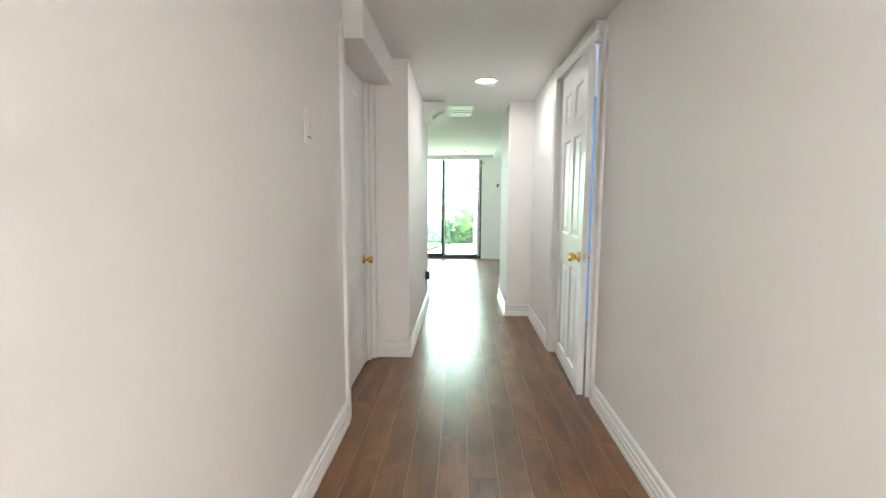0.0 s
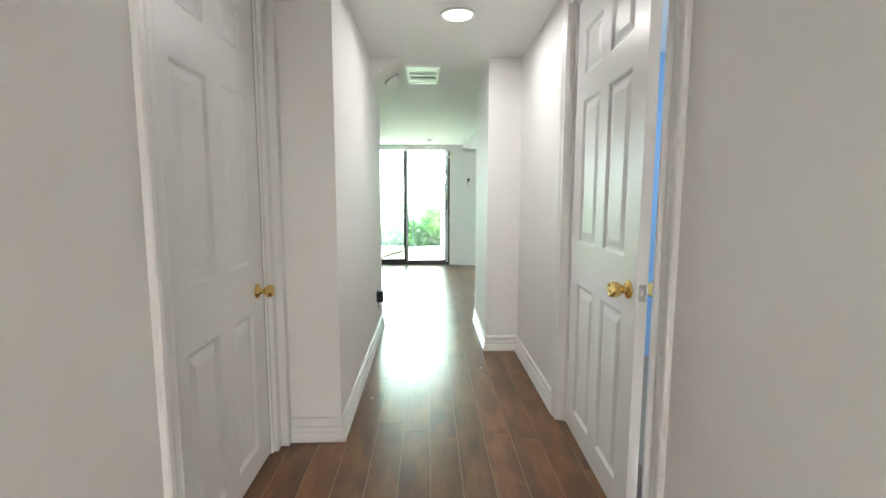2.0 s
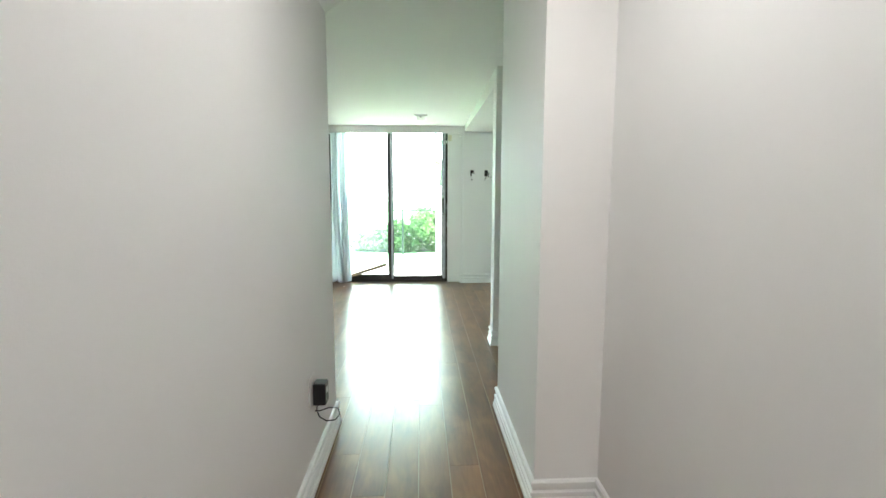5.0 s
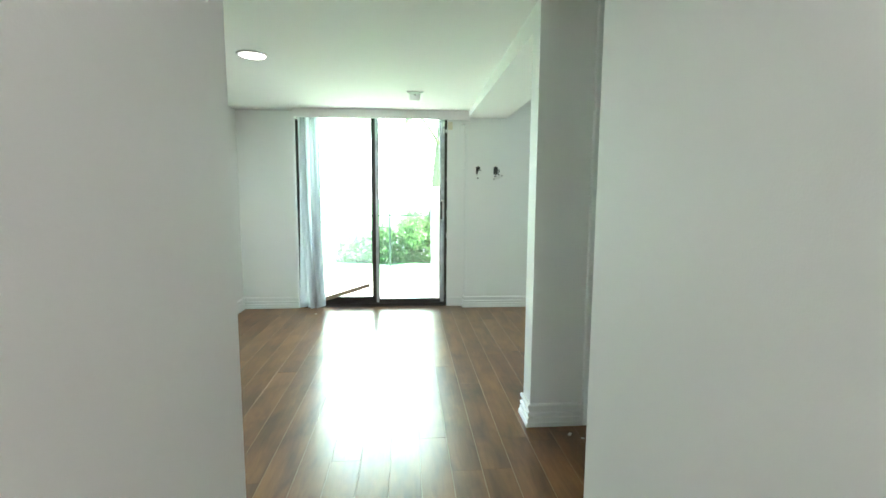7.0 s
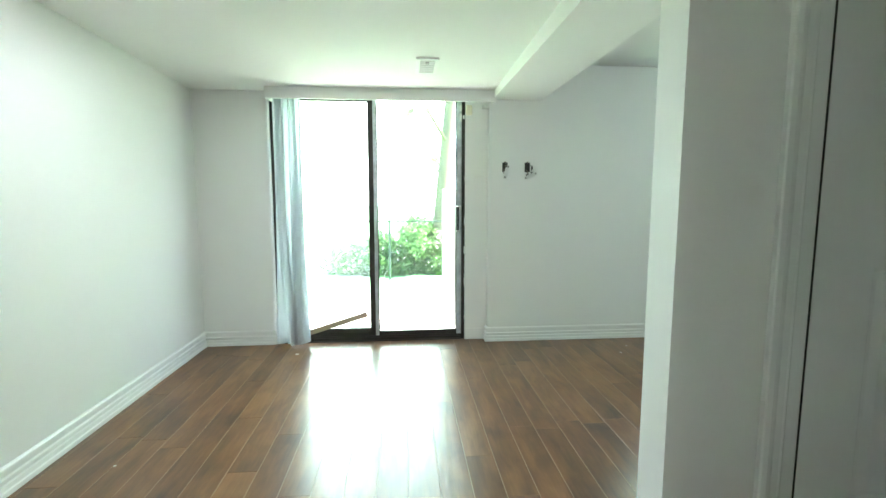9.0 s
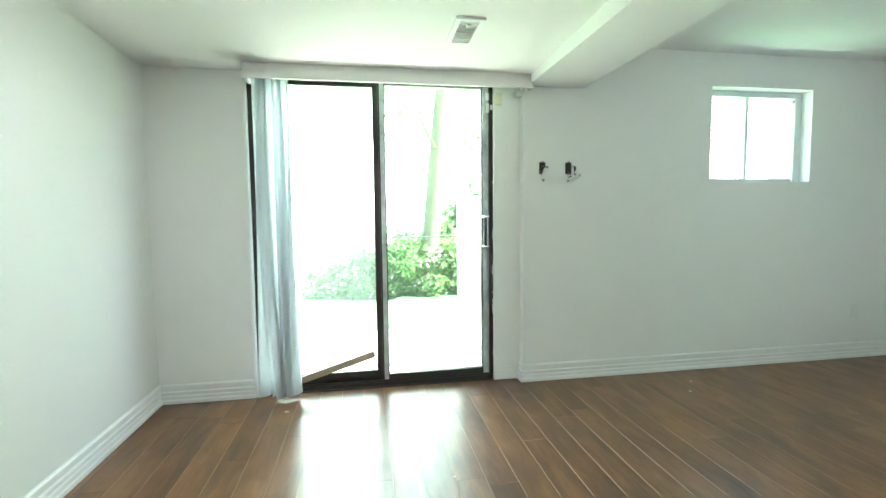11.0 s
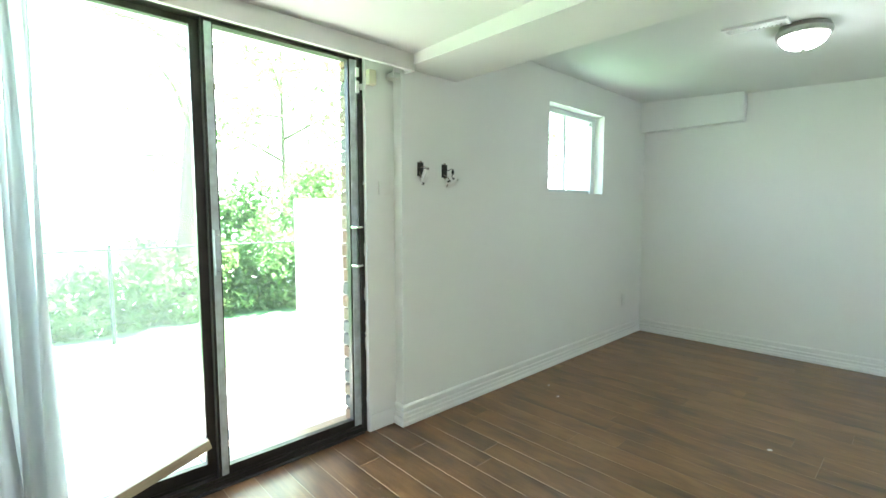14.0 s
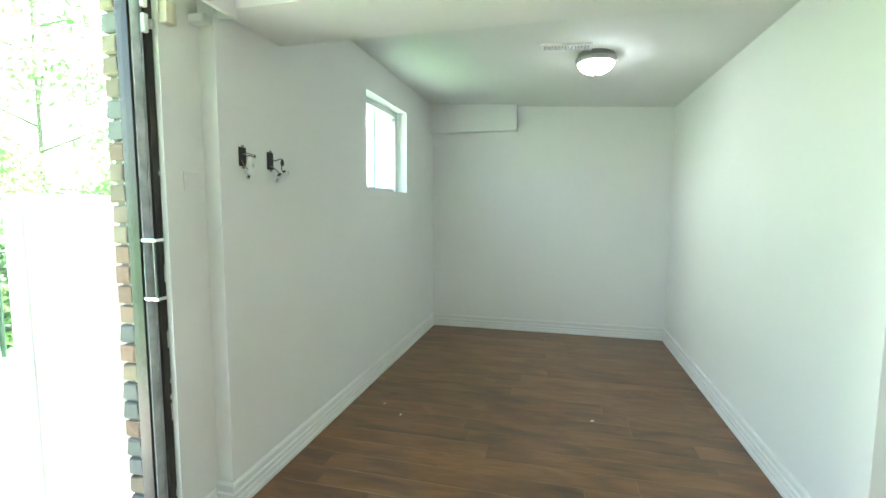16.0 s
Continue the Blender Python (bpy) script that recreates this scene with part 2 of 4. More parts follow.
def tube(points, r, seg=8, taper=None):
    bm = bmesh.new()
    pts = [Vector(p) for p in points]
    rings = []
    for i, p in enumerate(pts):
        d = (pts[min(i + 1, len(pts) - 1)] - pts[max(i - 1, 0)]).normalized()
        side = d.cross(Vector((0.3, 0.9, 0.31))).normalized()
        up = d.cross(side)
        rad = r if taper is None else r + (taper - r) * i / (len(pts) - 1)
        rings.append([bm.verts.new(p + rad * (math.cos(2 * math.pi * k / seg) * side + math.sin(2 * math.pi * k / seg) * up)) for k in range(seg)])
    for a, b in zip(rings, rings[1:]):
        for k in range(seg):
            bm.faces.new((a[k], a[(k + 1) % seg], b[(k + 1) % seg], b[k]))
    bm.faces.new(rings[0])
    bm.faces.new(rings[-1])
    return bm


def wall(name, label, *items, material=None):
    ob = part(name, boxes(*items), material or WALL)
    return tagged(ob, label, "wall", kind="structure")


def extrude_profile(profile, p0, p1, out, m0=0.0, m1=0.0, up=(0, 0, 1)):
    """A moulding of profile (offset from the wall, height) from p0 to p1; out points off the wall; m0, m1: how the mitred ends run on with the offset."""
    bm = bmesh.new()
    p0, p1, out, up = Vector(p0), Vector(p1), Vector(out), Vector(up)
    d = (p1 - p0).normalized()
    a = [bm.verts.new(p0 + out * o + up * h - d * o * m0) for o, h in profile]
    b = [bm.verts.new(p1 + out * o + up * h + d * o * m1) for o, h in profile]
    n = len(profile)
    for i in range(n):
        bm.faces.new((a[i], a[(i + 1) % n], b[(i + 1) % n], b[i]))
    bm.faces.new(a)
    bm.faces.new(b)
    return bm


BASE = [(0.0005, 0), (0.021, 0), (0.021, 0.020), (0.016, 0.025), (0.015, 0.044), (0.008, 0.048), (0.008, 0.054), (0.015, 0.058), (0.015, 0.070), (0.006, 0.075), (0.006, 0.093), (0.014, 0.097), (0.014, 0.108), (0.009, 0.115), (0.0005, 0.117)]
CASE = [(0.0005, 0), (0.012, 0), (0.014, 0.006), (0.012, 0.012), (0.012, 0.030), (0.016, 0.040), (0.019, 0.050), (0.019, 0.066), (0.015, 0.070), (0.0005, 0.070)]


def baseboard(p0, p1, out, m0=0, m1=0):
    ob = part("baseboard", extrude_profile(BASE, (*p0, 0.002), (*p1, 0.002), (*out, 0), m0, m1), TRIM)
    return tagged(ob, "white painted ribbed baseboard along the wall", "baseboard", kind="structure")


def casing(z1, inner0, inner1, at, out, axis):
    """Door casing round an opening from inner0 to inner1 along an axis, up to z1, on the plane `at`, facing out (+1 or -1)."""
    o = Vector((out, 0, 0)) if axis == "y" else Vector((0, out, 0))
    bms = []
    for edge, s in ((inner0, -1), (inner1, 1)):
        if edge is None:
            continue
        u = Vector((0, s, 0)) if axis == "y" else Vector((s, 0, 0))
        base = Vector((at, edge, 0)) if axis == "y" else Vector((edge, at, 0))
        bm = bmesh.new()
        lo = [bm.verts.new(base + o * a + u * h + Vector((0, 0, 0.002))) for a, h in CASE]
        hi = [bm.verts.new(base + o * a + u * h + Vector((0, 0, z1 + h))) for a, h in CASE]
        for i in range(len(CASE)):
            bm.faces.new((lo[i], lo[(i + 1) % len(CASE)], hi[(i + 1) % len(CASE)], hi[i]))
        bm.faces.new(lo)
        bm.faces.new(hi)
        bms.append(bm)
    if inner0 is not None and inner1 is not None:
        bm = bmesh.new()
        u = Vector((0, 1, 0)) if axis == "y" else Vector((1, 0, 0))
        b0 = Vector((at, inner0, z1)) if axis == "y" else Vector((inner0, at, z1))
        b1 = Vector((at, inner1, z1)) if axis == "y" else Vector((inner1, at, z1))
        lo = [bm.verts.new(b0 + o * a - u * h + Vector((0, 0, h))) for a, h in CASE]
        hi = [bm.verts.new(b1 + o * a + u * h + Vector((0, 0, h))) for a, h in CASE]
        for i in range(len(CASE)):
            bm.faces.new((lo[i], lo[(i + 1) % len(CASE)], hi[(i + 1) % len(CASE)], hi[i]))
        bm.faces.new(lo)
        bm.faces.new(hi)
        bms.append(bm)
    return bms


def ceil_z(y):
    return 2.172 if y <= 4.3 else 2.172 - 0.029 * (y - 4.3)


def alcove_z(y):
    return 2.12 + 0.052 * (y - 7.7)


# ---------------------------------------------------------------- the large structure
XL, YC, XR2, YRC, YLE, YRE = 0.96, 4.30, 1.808, 5.560, 6.233, 6.369
XP, YP, YF, YJ, XJ, XE, XW, YNR = 1.945, 7.40, 9.987, 9.921, 1.923, 4.948, -0.362, 7.69
TOP = 2.42

wall("wall_left_near", "smooth white painted corridor wall", (0.52, 0.742, -1.6, 3.33, 0, TOP))
wall("wall_left_column", "white painted wall block beside the closed door", (-0.58, XL, YC, YLE, 0, TOP))
wall("wall_left_soffit", "white boxed soffit above the closed door", (0.50, 0.845, 3.345, YC, 1.988, TOP))
wall("wall_left_jamb", "narrow white wall strip beside the closed door", (0.50, 0.655, 4.194, YC, 0, 1.985))
wall("wall_closet", "plain wall behind the closed door", (0.40, 0.50, 3.2, YC, 0, TOP))
wall("wall_right_near", "smooth white painted corridor wall", (2.13, 2.25, -1.6, 3.642, 0, TOP))
wall("wall_right_far", "white painted wall beyond the ajar door", (2.046, 2.17, 4.464, YRC, 0, TOP), (2.075, 2.17, 3.644, 4.462, 2.065, TOP))
wall("wall_right_block", "white painted wall block narrowing the corridor", (XR2, 3.5, YRC, YRE, 0, TOP))
wall("wall_south", "plain white wall behind the entry", (0.52, 2.25, -1.8, -1.6, 0, TOP))
wall("wall_west", "smooth white painted room wall", (-0.58, XW, YLE, 10.27, 0, TOP))
wall("wall_north_left", "white painted wall beside the patio door", (XW, 0.205, YF, 10.27, 0, TOP))
wall("wall_north_header", "white wall above the patio door", (0.205, 1.742, YF, 10.27, 2.01, TOP))
wall("wall_north_jamb", "recessed white strip of wall beside the patio door", (1.742, XJ, YF + 0.003, 10.17, 0, TOP))
wall("wall_north_right", "white painted wall with a small high window opening",
     (XJ, 3.298, YJ, 10.27, 0, TOP), (4.122, 5.16, YJ, 10.27, 0, TOP), (3.298, 4.122, YJ, 10.27, 0, 1.347), (3.298, 4.122, YJ, 10.27, 2.005, TOP))
wall("wall_east", "smooth white painted end wall", (XE, 5.16, 7.3, YJ, 0, TOP))
wall("wall_partition", "white partition wall end beside the closet door", (XP, 2.322, YP, 7.53, 0, TOP), (3.15, 3.5, YP, 7.53, 0, TOP), (2.322, 3.15, YP, 7.53, 2.02, TOP))
wall("wall_alcove_south", "smooth white painted alcove wall", (2.10, XE, 7.53, YNR, 0, TOP))
wall("wall_nook_end", "plain wall closing the side nook", (3.5, 3.7, YRE - 0.8, YP + 0.13, 0, TOP))
wall("beam", "white boxed ceiling beam across the room", (1.946, 2.335, 7.53, YJ, 1.956, TOP))
wall("bulkhead", "white boxed bulkhead in the ceiling corner", (XE - 0.10, XE, 9.075, YJ, 1.955, TOP))
wall("side_room_wall", "side room wall with blue daylight put into its colour", (4.1, 4.2, 2.2, 5.5, 0, TOP), (2.25, 4.1, 2.1, 2.2, 0, TOP), (2.17, 4.1, 5.4, 5.5, 0, TOP), material=BLUE)

# chamfered corner between wall and ceiling
bm = bmesh.new()
pr = [(XL - 0.02, 1.985), (XL + 0.001, 1.985), (1.215, 2.16), (1.215, 2.2), (XL - 0.02, 2.2)]
a = [bm.verts.new((x, 5.56, z)) for x, z in pr]
b = [bm.verts.new((x, YLE, z)) for x, z in pr]
for i in range(5):
    bm.faces.new((a[i], a[(i + 1) % 5], b[(i + 1) % 5], b[i]))
bm.faces.new(a), bm.faces.new(b)
tagged(part("wall_chamfer", bm, WALL), "white sloped bulkhead between wall and ceiling", "wall", kind="structure")


def ceiling(name, label, x0, x1, ys, height):
    bm = bmesh.new()
    rows_ = [[bm.verts.new((x, y, z)) for x, z in ((x0, height(y)), (x1, height(y)), (x1, 2.5), (x0, 2.5))] for y in ys]
    for a, b in zip(rows_, rows_[1:]):
        for i in range(4):
            bm.faces.new((a[i], a[(i + 1) % 4], b[(i + 1) % 4], b[i]))
    bm.faces.new(rows_[0]), bm.faces.new(rows_[-1])
    return tagged(part(name, bm, CEIL), label, "ceiling", kind="structure")


ceiling("ceiling_corridor", "flat white painted corridor ceiling", -0.6, 4.2, [-1.8, 4.3, 7.45], ceil_z)
ceiling("ceiling_room", "white painted room ceiling", -0.6, 2.1, [7.45, 10.2], ceil_z)
ceiling("ceiling_alcove", "white painted alcove ceiling", 2.1, 5.2, [7.45, 10.2], alcove_z)

baseboard((0.742, -1.6), (0.742, 3.262), (1, 0))
baseboard((0.726, YC), (XL, YC), (0, -1), 0, 1)
baseboard((XL, YC), (XL, YLE), (1, 0), 1, 1)
baseboard((XW, YLE), (XL, YLE), (0, 1), -1, 1)
baseboard((2.13, -1.6), (2.13, 3.569), (-1, 0))
baseboard((2.046, 4.537), (2.046, YRC), (-1, 0), 0, -1)
baseboard((XR2, YRC), (2.046, YRC), (0, -1), 1, -1)
baseboard((XR2, YRC), (XR2, YRE), (-1, 0), 1, 1)
baseboard((XR2, YRE), (3.5, YRE), (0, 1), 1, -1)
baseboard((XW, YLE), (XW, YF), (1, 0), -1, -1)
baseboard((XW, YF), (0.19, YF), (0, -1), -1, 0)
baseboard((XJ, YJ), (XE, YJ), (0, -1), 1, -1)
baseboard((XJ, YJ), (XJ, YF), (-1, 0), 1, 0)
baseboard((XE, YNR), (XE, YJ), (-1, 0), -1, -1)
baseboard((2.11, YNR), (XE, YNR), (0, 1), 0, -1)
baseboard((XP, YP), (2.211, YP), (0, -1), 1, 0)
baseboard((XP, YP), (XP, 7.53), (-1, 0), 1, 1)
tagged(part("trim", boxes((1.744, 1.903, YF - 0.006, YF + 0.002, 0.002, 0.095), bevel=0.002), TRIM), "flat white painted skirting board in the recess", "trim", kind="structure")
tagged(part("trim", boxes((0.182, 0.204, YF - 0.012, YF - 0.0005, 0.002, 1.93), bevel=0.003), TRIM), "narrow white trim beside the patio door", "trim", kind="structure")
tagged(part("trim", boxes((XJ - 0.004, XJ + 0.02, YJ - 0.004, YJ - 0.0005, 0.120, 1.955), bevel=0.0015), TRIM), "slim white corner bead on the wall edge", "trim", kind="structure")

# valance above the patio door
tagged(part("valance", boxes((0.222, XJ + 0.035, 9.845, 9.866, 1.925, 2.06), (0.222, 0.242, 9.8662, 9.985, 1.925, 2.06), (XJ + 0.015, XJ + 0.035, 9.8662, 9.92, 1.925, 2.06), bevel=0.002), WALL), "white boxed valance above the patio door", "valance", kind="structure")


# ---------------------------------------------------------------- doors
def six_panel_door(name, label, width, height, rows_z, cols, thick=0.036, knob_x=None, knob_z=0.845, hinge_zs=(), knobs=True, tulip=False):
    """A leaf in its own frame: x from hinge to latch, front face at y = 0 looking to -y, z up from the floor."""
    door = empty(name)
    tagged(door, label, "door", kind="structure")
    z0 = 0.008
    xs = [0.0] + [v for c in cols for v in c] + [width]
    items = []
    for i in range(0, len(xs) - 1, 2):
        items.append((xs[i], xs[i + 1], 0, thick, z0, height))
    zs = [z0] + [v for r in rows_z for v in r] + [height]
    for c0, c1 in cols:
        for i in range(0, len(zs) - 1, 2):
            items.append((c0, c1, 0, thick, zs[i], zs[i + 1]))
    part("leaf", boxes(*items), DOORW, door)
    for c0, c1 in cols:
        for r0, r1 in rows_z:
            bm = bmesh.new()
            for y_out, s in ((0, 1), (thick, -1)):
                rings = []
                for inset, depth in ((0, 0), (0.004, 0.001), (0.014, 0.010), (0.024, 0.010), (0.052, 0.003)):
                    y = y_out + s * depth
                    rings.append([bm.verts.new(p) for p in ((c0 + inset, y, r0 + inset), (c1 - inset, y, r0 + inset), (c1 - inset, y, r1 - inset), (c0 + inset, y, r1 - inset))])
                for a, b in zip(rings, rings[1:]):
                    for i in range(4):
                        bm.faces.new((a[i], a[(i + 1) % 4], b[(i + 1) % 4], b[i]))
                bm.faces.new(rings[-1])
            part("panel", bm, DOORW, door)
    if knobs:
        kx = knob_x if knob_x is not None else width - 0.06
        knob_profile = [(0.030, 0.0), (0.031, -0.004), (0.024, -0.012), (0.012, -0.018), (0.0105, -0.028), (0.014, -0.034), (0.024, -0.040), (0.0275, -0.050), (0.0265, -0.060), (0.019, -0.067), (0.010, -0.069), (0.0005, -0.0695)]
        if tulip:
            knob_profile = [(0.032, 0.0), (0.032, -0.005), (0.027, -0.009), (0.016, -0.012), (0.0135, -0.020), (0.016, -0.026), (0.023, -0.033), (0.0265, -0.042), (0.0275, -0.052), (0.0265, -0.061), (0.0235, -0.066), (0.019, -0.067), (0.017, -0.063), (0.010, -0.0625), (0.009, -0.066), (0.0005, -0.0665)]
        part("knob", lathe([(r, h - 0.0003) for r, h in knob_profile], 28, "y", (kx, 0, knob_z)), BRASS, door, "polished brass round door knob", smooth=True)
        part("knob", lathe([(r, thick - h + 0.0003) for r, h in knob_profile], 28, "y", (kx, 0, knob_z)), BRASS, door, "polished brass round door knob", smooth=True)
        part("latch_plate", boxes((width, width + 0.0015, 0.006, thick - 0.006, knob_z - 0.028, knob_z + 0.028), bevel=0.0006), CHROME, door, "steel latch plate")
        part("latch_bolt", boxes((width, width + 0.011, 0.012, thick - 0.012, knob_z - 0.011, knob_z + 0.011), bevel=0.002), CHROME, door)
    for hz in hinge_zs:
        part("hinge", lathe([(0.006, hz - 0.045), (0.0065, hz - 0.044), (0.0065, hz + 0.044), (0.006, hz + 0.045)], 12, "z", (-0.004, -0.004, 0)), TRIM, door, "painted door hinge")
    return door


ROWS_Z = [(0.115, 0.752), (0.948, 1.59), (1.70, 1.90)]
# ajar door of the side room
d1 = six_panel_door("door_1", "white six-panel door standing ajar with brass knob", 0.768, 2.045, ROWS_Z, [(0.112, 0.338), (0.430, 0.652)], hinge_zs=(0.12, 1.02, 1.82), tulip=True)
d1.matrix_world = pose(2.080, 4.434, 0, 0, 0, -92.0)
# closed door beside the column
d2 = six_panel_door("door_2", "closed white six-panel door with brass knob", 0.762, 1.98, [(0.105, 0.687), (0.884, 1.545), (1.70, 1.865)], [(0.128, 0.345), (0.442, 0.640)], knob_x=0.69, knob_z=0.765)
d2.matrix_world = pose(0.66, 3.425, 0, 0, 0, 90)
# closet door hung upside down in the partition
d3 = six_panel_door("door_3", "closed white six-panel closet door hung upside down", 0.795, 2.012, [(0.05, 0.205), (0.312, 0.995), (1.215, 1.86)], [(0.172, 0.440), (0.530, 0.70)], knobs=False, hinge_zs=(0.2, 1.8))
d3.matrix_world = pose(2.338, 7.398, 0)

for bm in casing(2.055, None, 4.466, 2.046, -1, "y") + casing(2.055, 3.640, None, 2.13, -1, "y"):
    tagged(part("trim", bm, TRIM), "white moulded door casing", "trim", kind="structure")
bm = extrude_profile(CASE, (2.090, 3.572, 2.058), (2.046, 4.536, 2.058), (-1, 0, 0))
tagged(part("trim", bm, TRIM), "white moulded casing over the door", "trim", kind="structure")
tagged(part("trim", boxes((2.100, 2.17, 3.644, 3.655, 0.002, 2.05), (2.075, 2.17, 4.448, 4.462, 0.002, 2.05), (2.075, 2.17, 3.656, 4.448, 2.051, 2.064)), TRIM), "white door jamb lining", "trim", kind="structure")
for bm in casing(1.97, 3.332, None, 0.742, 1, "y"):
    tagged(part("trim", bm, TRIM), "white moulded door casing", "trim", kind="structure")
tagged(part("trim", boxes((0.655, 0.672, 4.191, 4.298, 0.002, 1.985), (0.672, 0.690, 4.206, 4.298, 0.002, 1.985), (0.690, 0.724, 4.250, 4.298, 0.002, 1.985), bevel=0.002), TRIM), "white stepped door casing against the column", "trim", kind="structure")
tagged(part("trim", boxes((0.600, 0.735, 3.3305, 3.345, 0.002, 1.985), (0.600, 0.672, 3.3455, 3.422, 0.002, 1.985)), TRIM), "white door jamb lining", "trim", kind="structure")
for bm in casing(2.022, 2.284, 3.176, YP, -1, "x"):
    tagged(part("trim", bm, TRIM), "white moulded closet door casing", "trim", kind="structure")
tagged(part("trim", boxes((2.284, 2.327, 7.394, 7.50, 0.002, 2.018), bevel=0.002), TRIM), "white closet door jamb", "trim", kind="structure")
# strips fill three door gaps with the dark of their shade
tagged(part("trim", boxes((2.3278, 2.3372, 7.3985, 7.412, 0.115, 2.0)), BRONZE), "dark strip for the shade in the closet door gap", "trim", kind="structure")
tagged(part("trim", boxes((0.640, 0.6608, 4.1874, 4.1906, 0.01, 1.98)), GRILLE), "grey strip for the shade in the closed door gap", "trim", kind="structure")
tagged(part("trim", boxes((2.086, 2.10, 4.4435, 4.4478, 0.01, 2.04)), GRILLE), "grey strip for the shade along the hinges", "trim", kind="structure")
tagged(part("strike_plate", boxes((2.115, 2.150, 3.6555, 3.657, 0.83, 0.89), bevel=0.0005), BRASS), "brass strike plate on the door jamb", "strike plate")

# ---------------------------------------------------------------- patio door
patio = tagged(empty("patio_door", (0.25, 10.0, 0)), "dark bronze sliding glass patio door, closed", "door", kind="structure")
patio.name = "door_4"


def pane_panel(name, x0, x1, y, z0, z1, stile, rail0, rail1, material, label):
    stile_r = 0.046 if name == "sliding_panel" else stile
    p = part(name, boxes((x0, x0 + stile, y - 0.016, y + 0.016, z0, z1), (x1 - stile_r, x1, y - 0.016, y + 0.016, z0, z1), (x0 + stile, x1 - stile_r, y - 0.016, y + 0.016, z0, z0 + rail0), (x0 + stile, x1 - stile_r, y - 0.016, y + 0.016, z1 - rail1, z1)), material)
    p["label"] = label
    g = part("pane", boxes((x0 + stile, x1 - stile_r, y - 0.003, y + 0.003, z0 + rail0, z1 - rail1)), GLASSVEILED if name == "fixed_panel" else GLASS, p)
    g.visible_shadow = False
    return p


frame_bm = boxes((0.205, 0.255, 10.012, 10.135, 0.001, 2.009), (1.715, 1.741, 10.012, 10.135, 0.001, 2.009), (0.255, 1.715, 10.012, 10.135, 1.9845, 2.009), (0.255, 1.715, 10.012, 10.135, 0.001, 0.030))
def under(ob, parent):
    ob.parent = parent
    ob.matrix_parent_inverse = parent.matrix_world.inverted()
    return ob
bpy.context.view_layer.update()
under(part("door_frame", frame_bm, BRONZE), patio)["label"] = "dark bronze aluminium door frame"
under(pane_panel("fixed_panel", 0.256, 1.000, 10.09, 0.031, 1.984, 0.047, 0.062, 0.026, BRONZE, "fixed glass panel in dark frame"), patio)
under(pane_panel("sliding_panel", 0.988, 1.714, 10.05, 0.031, 1.984, 0.045, 0.045, 0.018, BRONZE, "sliding glass panel in dark frame"), patio)
under(part("edge_strip", boxes((0.998, 1.026, 10.026, 10.0335, 0.04, 1.97), bevel=0.002), ALU), patio)["label"] = "worn grey aluminium strip"
under(part("edge_strip", boxes((1.676, 1.708, 10.027, 10.0335, 0.04, 1.97), (1.709, 1.7135, 10.022, 10.0335, 0.04, 1.97), bevel=0.002), ALU), patio)["label"] = "worn grey aluminium strip"
under(part("track", boxes((0.255, 1.715, 10.020, 10.026, 0.030, 0.042), (0.255, 1.715, 10.0675, 10.0725, 0.030, 0.042)), BRONZE), patio)["label"] = "dark bronze floor track"
under(part("threshold", boxes((0.255, 1.715, 9.992, 10.0115, 0.001, 0.008), bevel=0.002), BRONZE), patio)["label"] = "dark threshold strip"
h = under(part("handle", boxes((1.672, 1.690, 9.973, 9.985, 0.925, 1.115), bevel=0.004), BLACK), patio)
h["label"] = "black pull handle with chrome ends"
part_plate = under(part("handle_plate", boxes((1.701, 1.7085, 10.0185, 10.0215, 0.915, 1.122), bevel=0.001), CHROME), patio)
part_plate["label"] = "slim chrome plate beside the handle"
for z in (0.918, 1.118):
    q = part("bracket", boxes((1.670, 1.706, 9.973, 10.0335, z - 0.006, z + 0.006), bevel=0.002), CHROME)
    under(q, h)
h2 = under(part("latch", boxes((1.000, 1.024, 10.008, 10.0258, 0.927, 1.122), bevel=0.003), ALU), patio)
h2["label"] = "grey metal door latch"
for z in (0.95, 1.10):
    under(part("screw", lathe([(0.005, 10.0078), (0.004, 10.0055), (0.0005, 10.005)], 10, "y", (1.012, 0, z)), CHROME), h2)
for z0, z1, x0, x1 in ((1.80, 1.86, 1.695, 1.713), (1.88, 1.925, 1.694, 1.712), (1.82, 1.85, 1.722, 1.736)):
    tagged(part("alarm_sensor", boxes((x0, x1, 9.995, 10.0115, z0, z1), bevel=0.003), WPLASTIC), "small white alarm contact on the door frame", "sensor", group="alarm contacts")
tagged(part("junction_box", boxes((1.745, 1.79, 9.955, 9.9895, 1.845, 1.92), bevel=0.004), BEIGE), "small ivory plastic box beside the door head", "box")
tagged(part("valance_bracket", boxes((1.875, 1.922, 9.925, 9.989, 1.895, 1.9245), bevel=0.003), WPLASTIC), "white bracket under the valance end", "bracket")

# old paint chipped over the edge of the frame
rc = random.Random(12)
for k in range(9):
    zc, hh = rc.uniform(0.1, 1.5), rc.choice((0.004, 0.006, 0.012, 0.03))
    chip = boxes((1.7405 - rc.uniform(0.002, 0.005), 1.7405, 10.0095, 10.0118, zc - hh, zc + hh), bevel=0.0008)
    for v in chip.verts:
        v.co.x += rc.uniform(-0.002, 0.0)
        v.co.z += rc.uniform(-0.004, 0.004)
    under(part("paint_smear", chip, WALL), patio)["label"] = "smear of white wall paint"

# wooden bar wedged in the track
bm = boxes((0, 0.485, -0.014, 0.014, -0.020, 0.020), bevel=0.003)
ob = tagged(part("security_bar", bm, STICK), "raw wooden bar wedged against the patio door", "wooden bar")
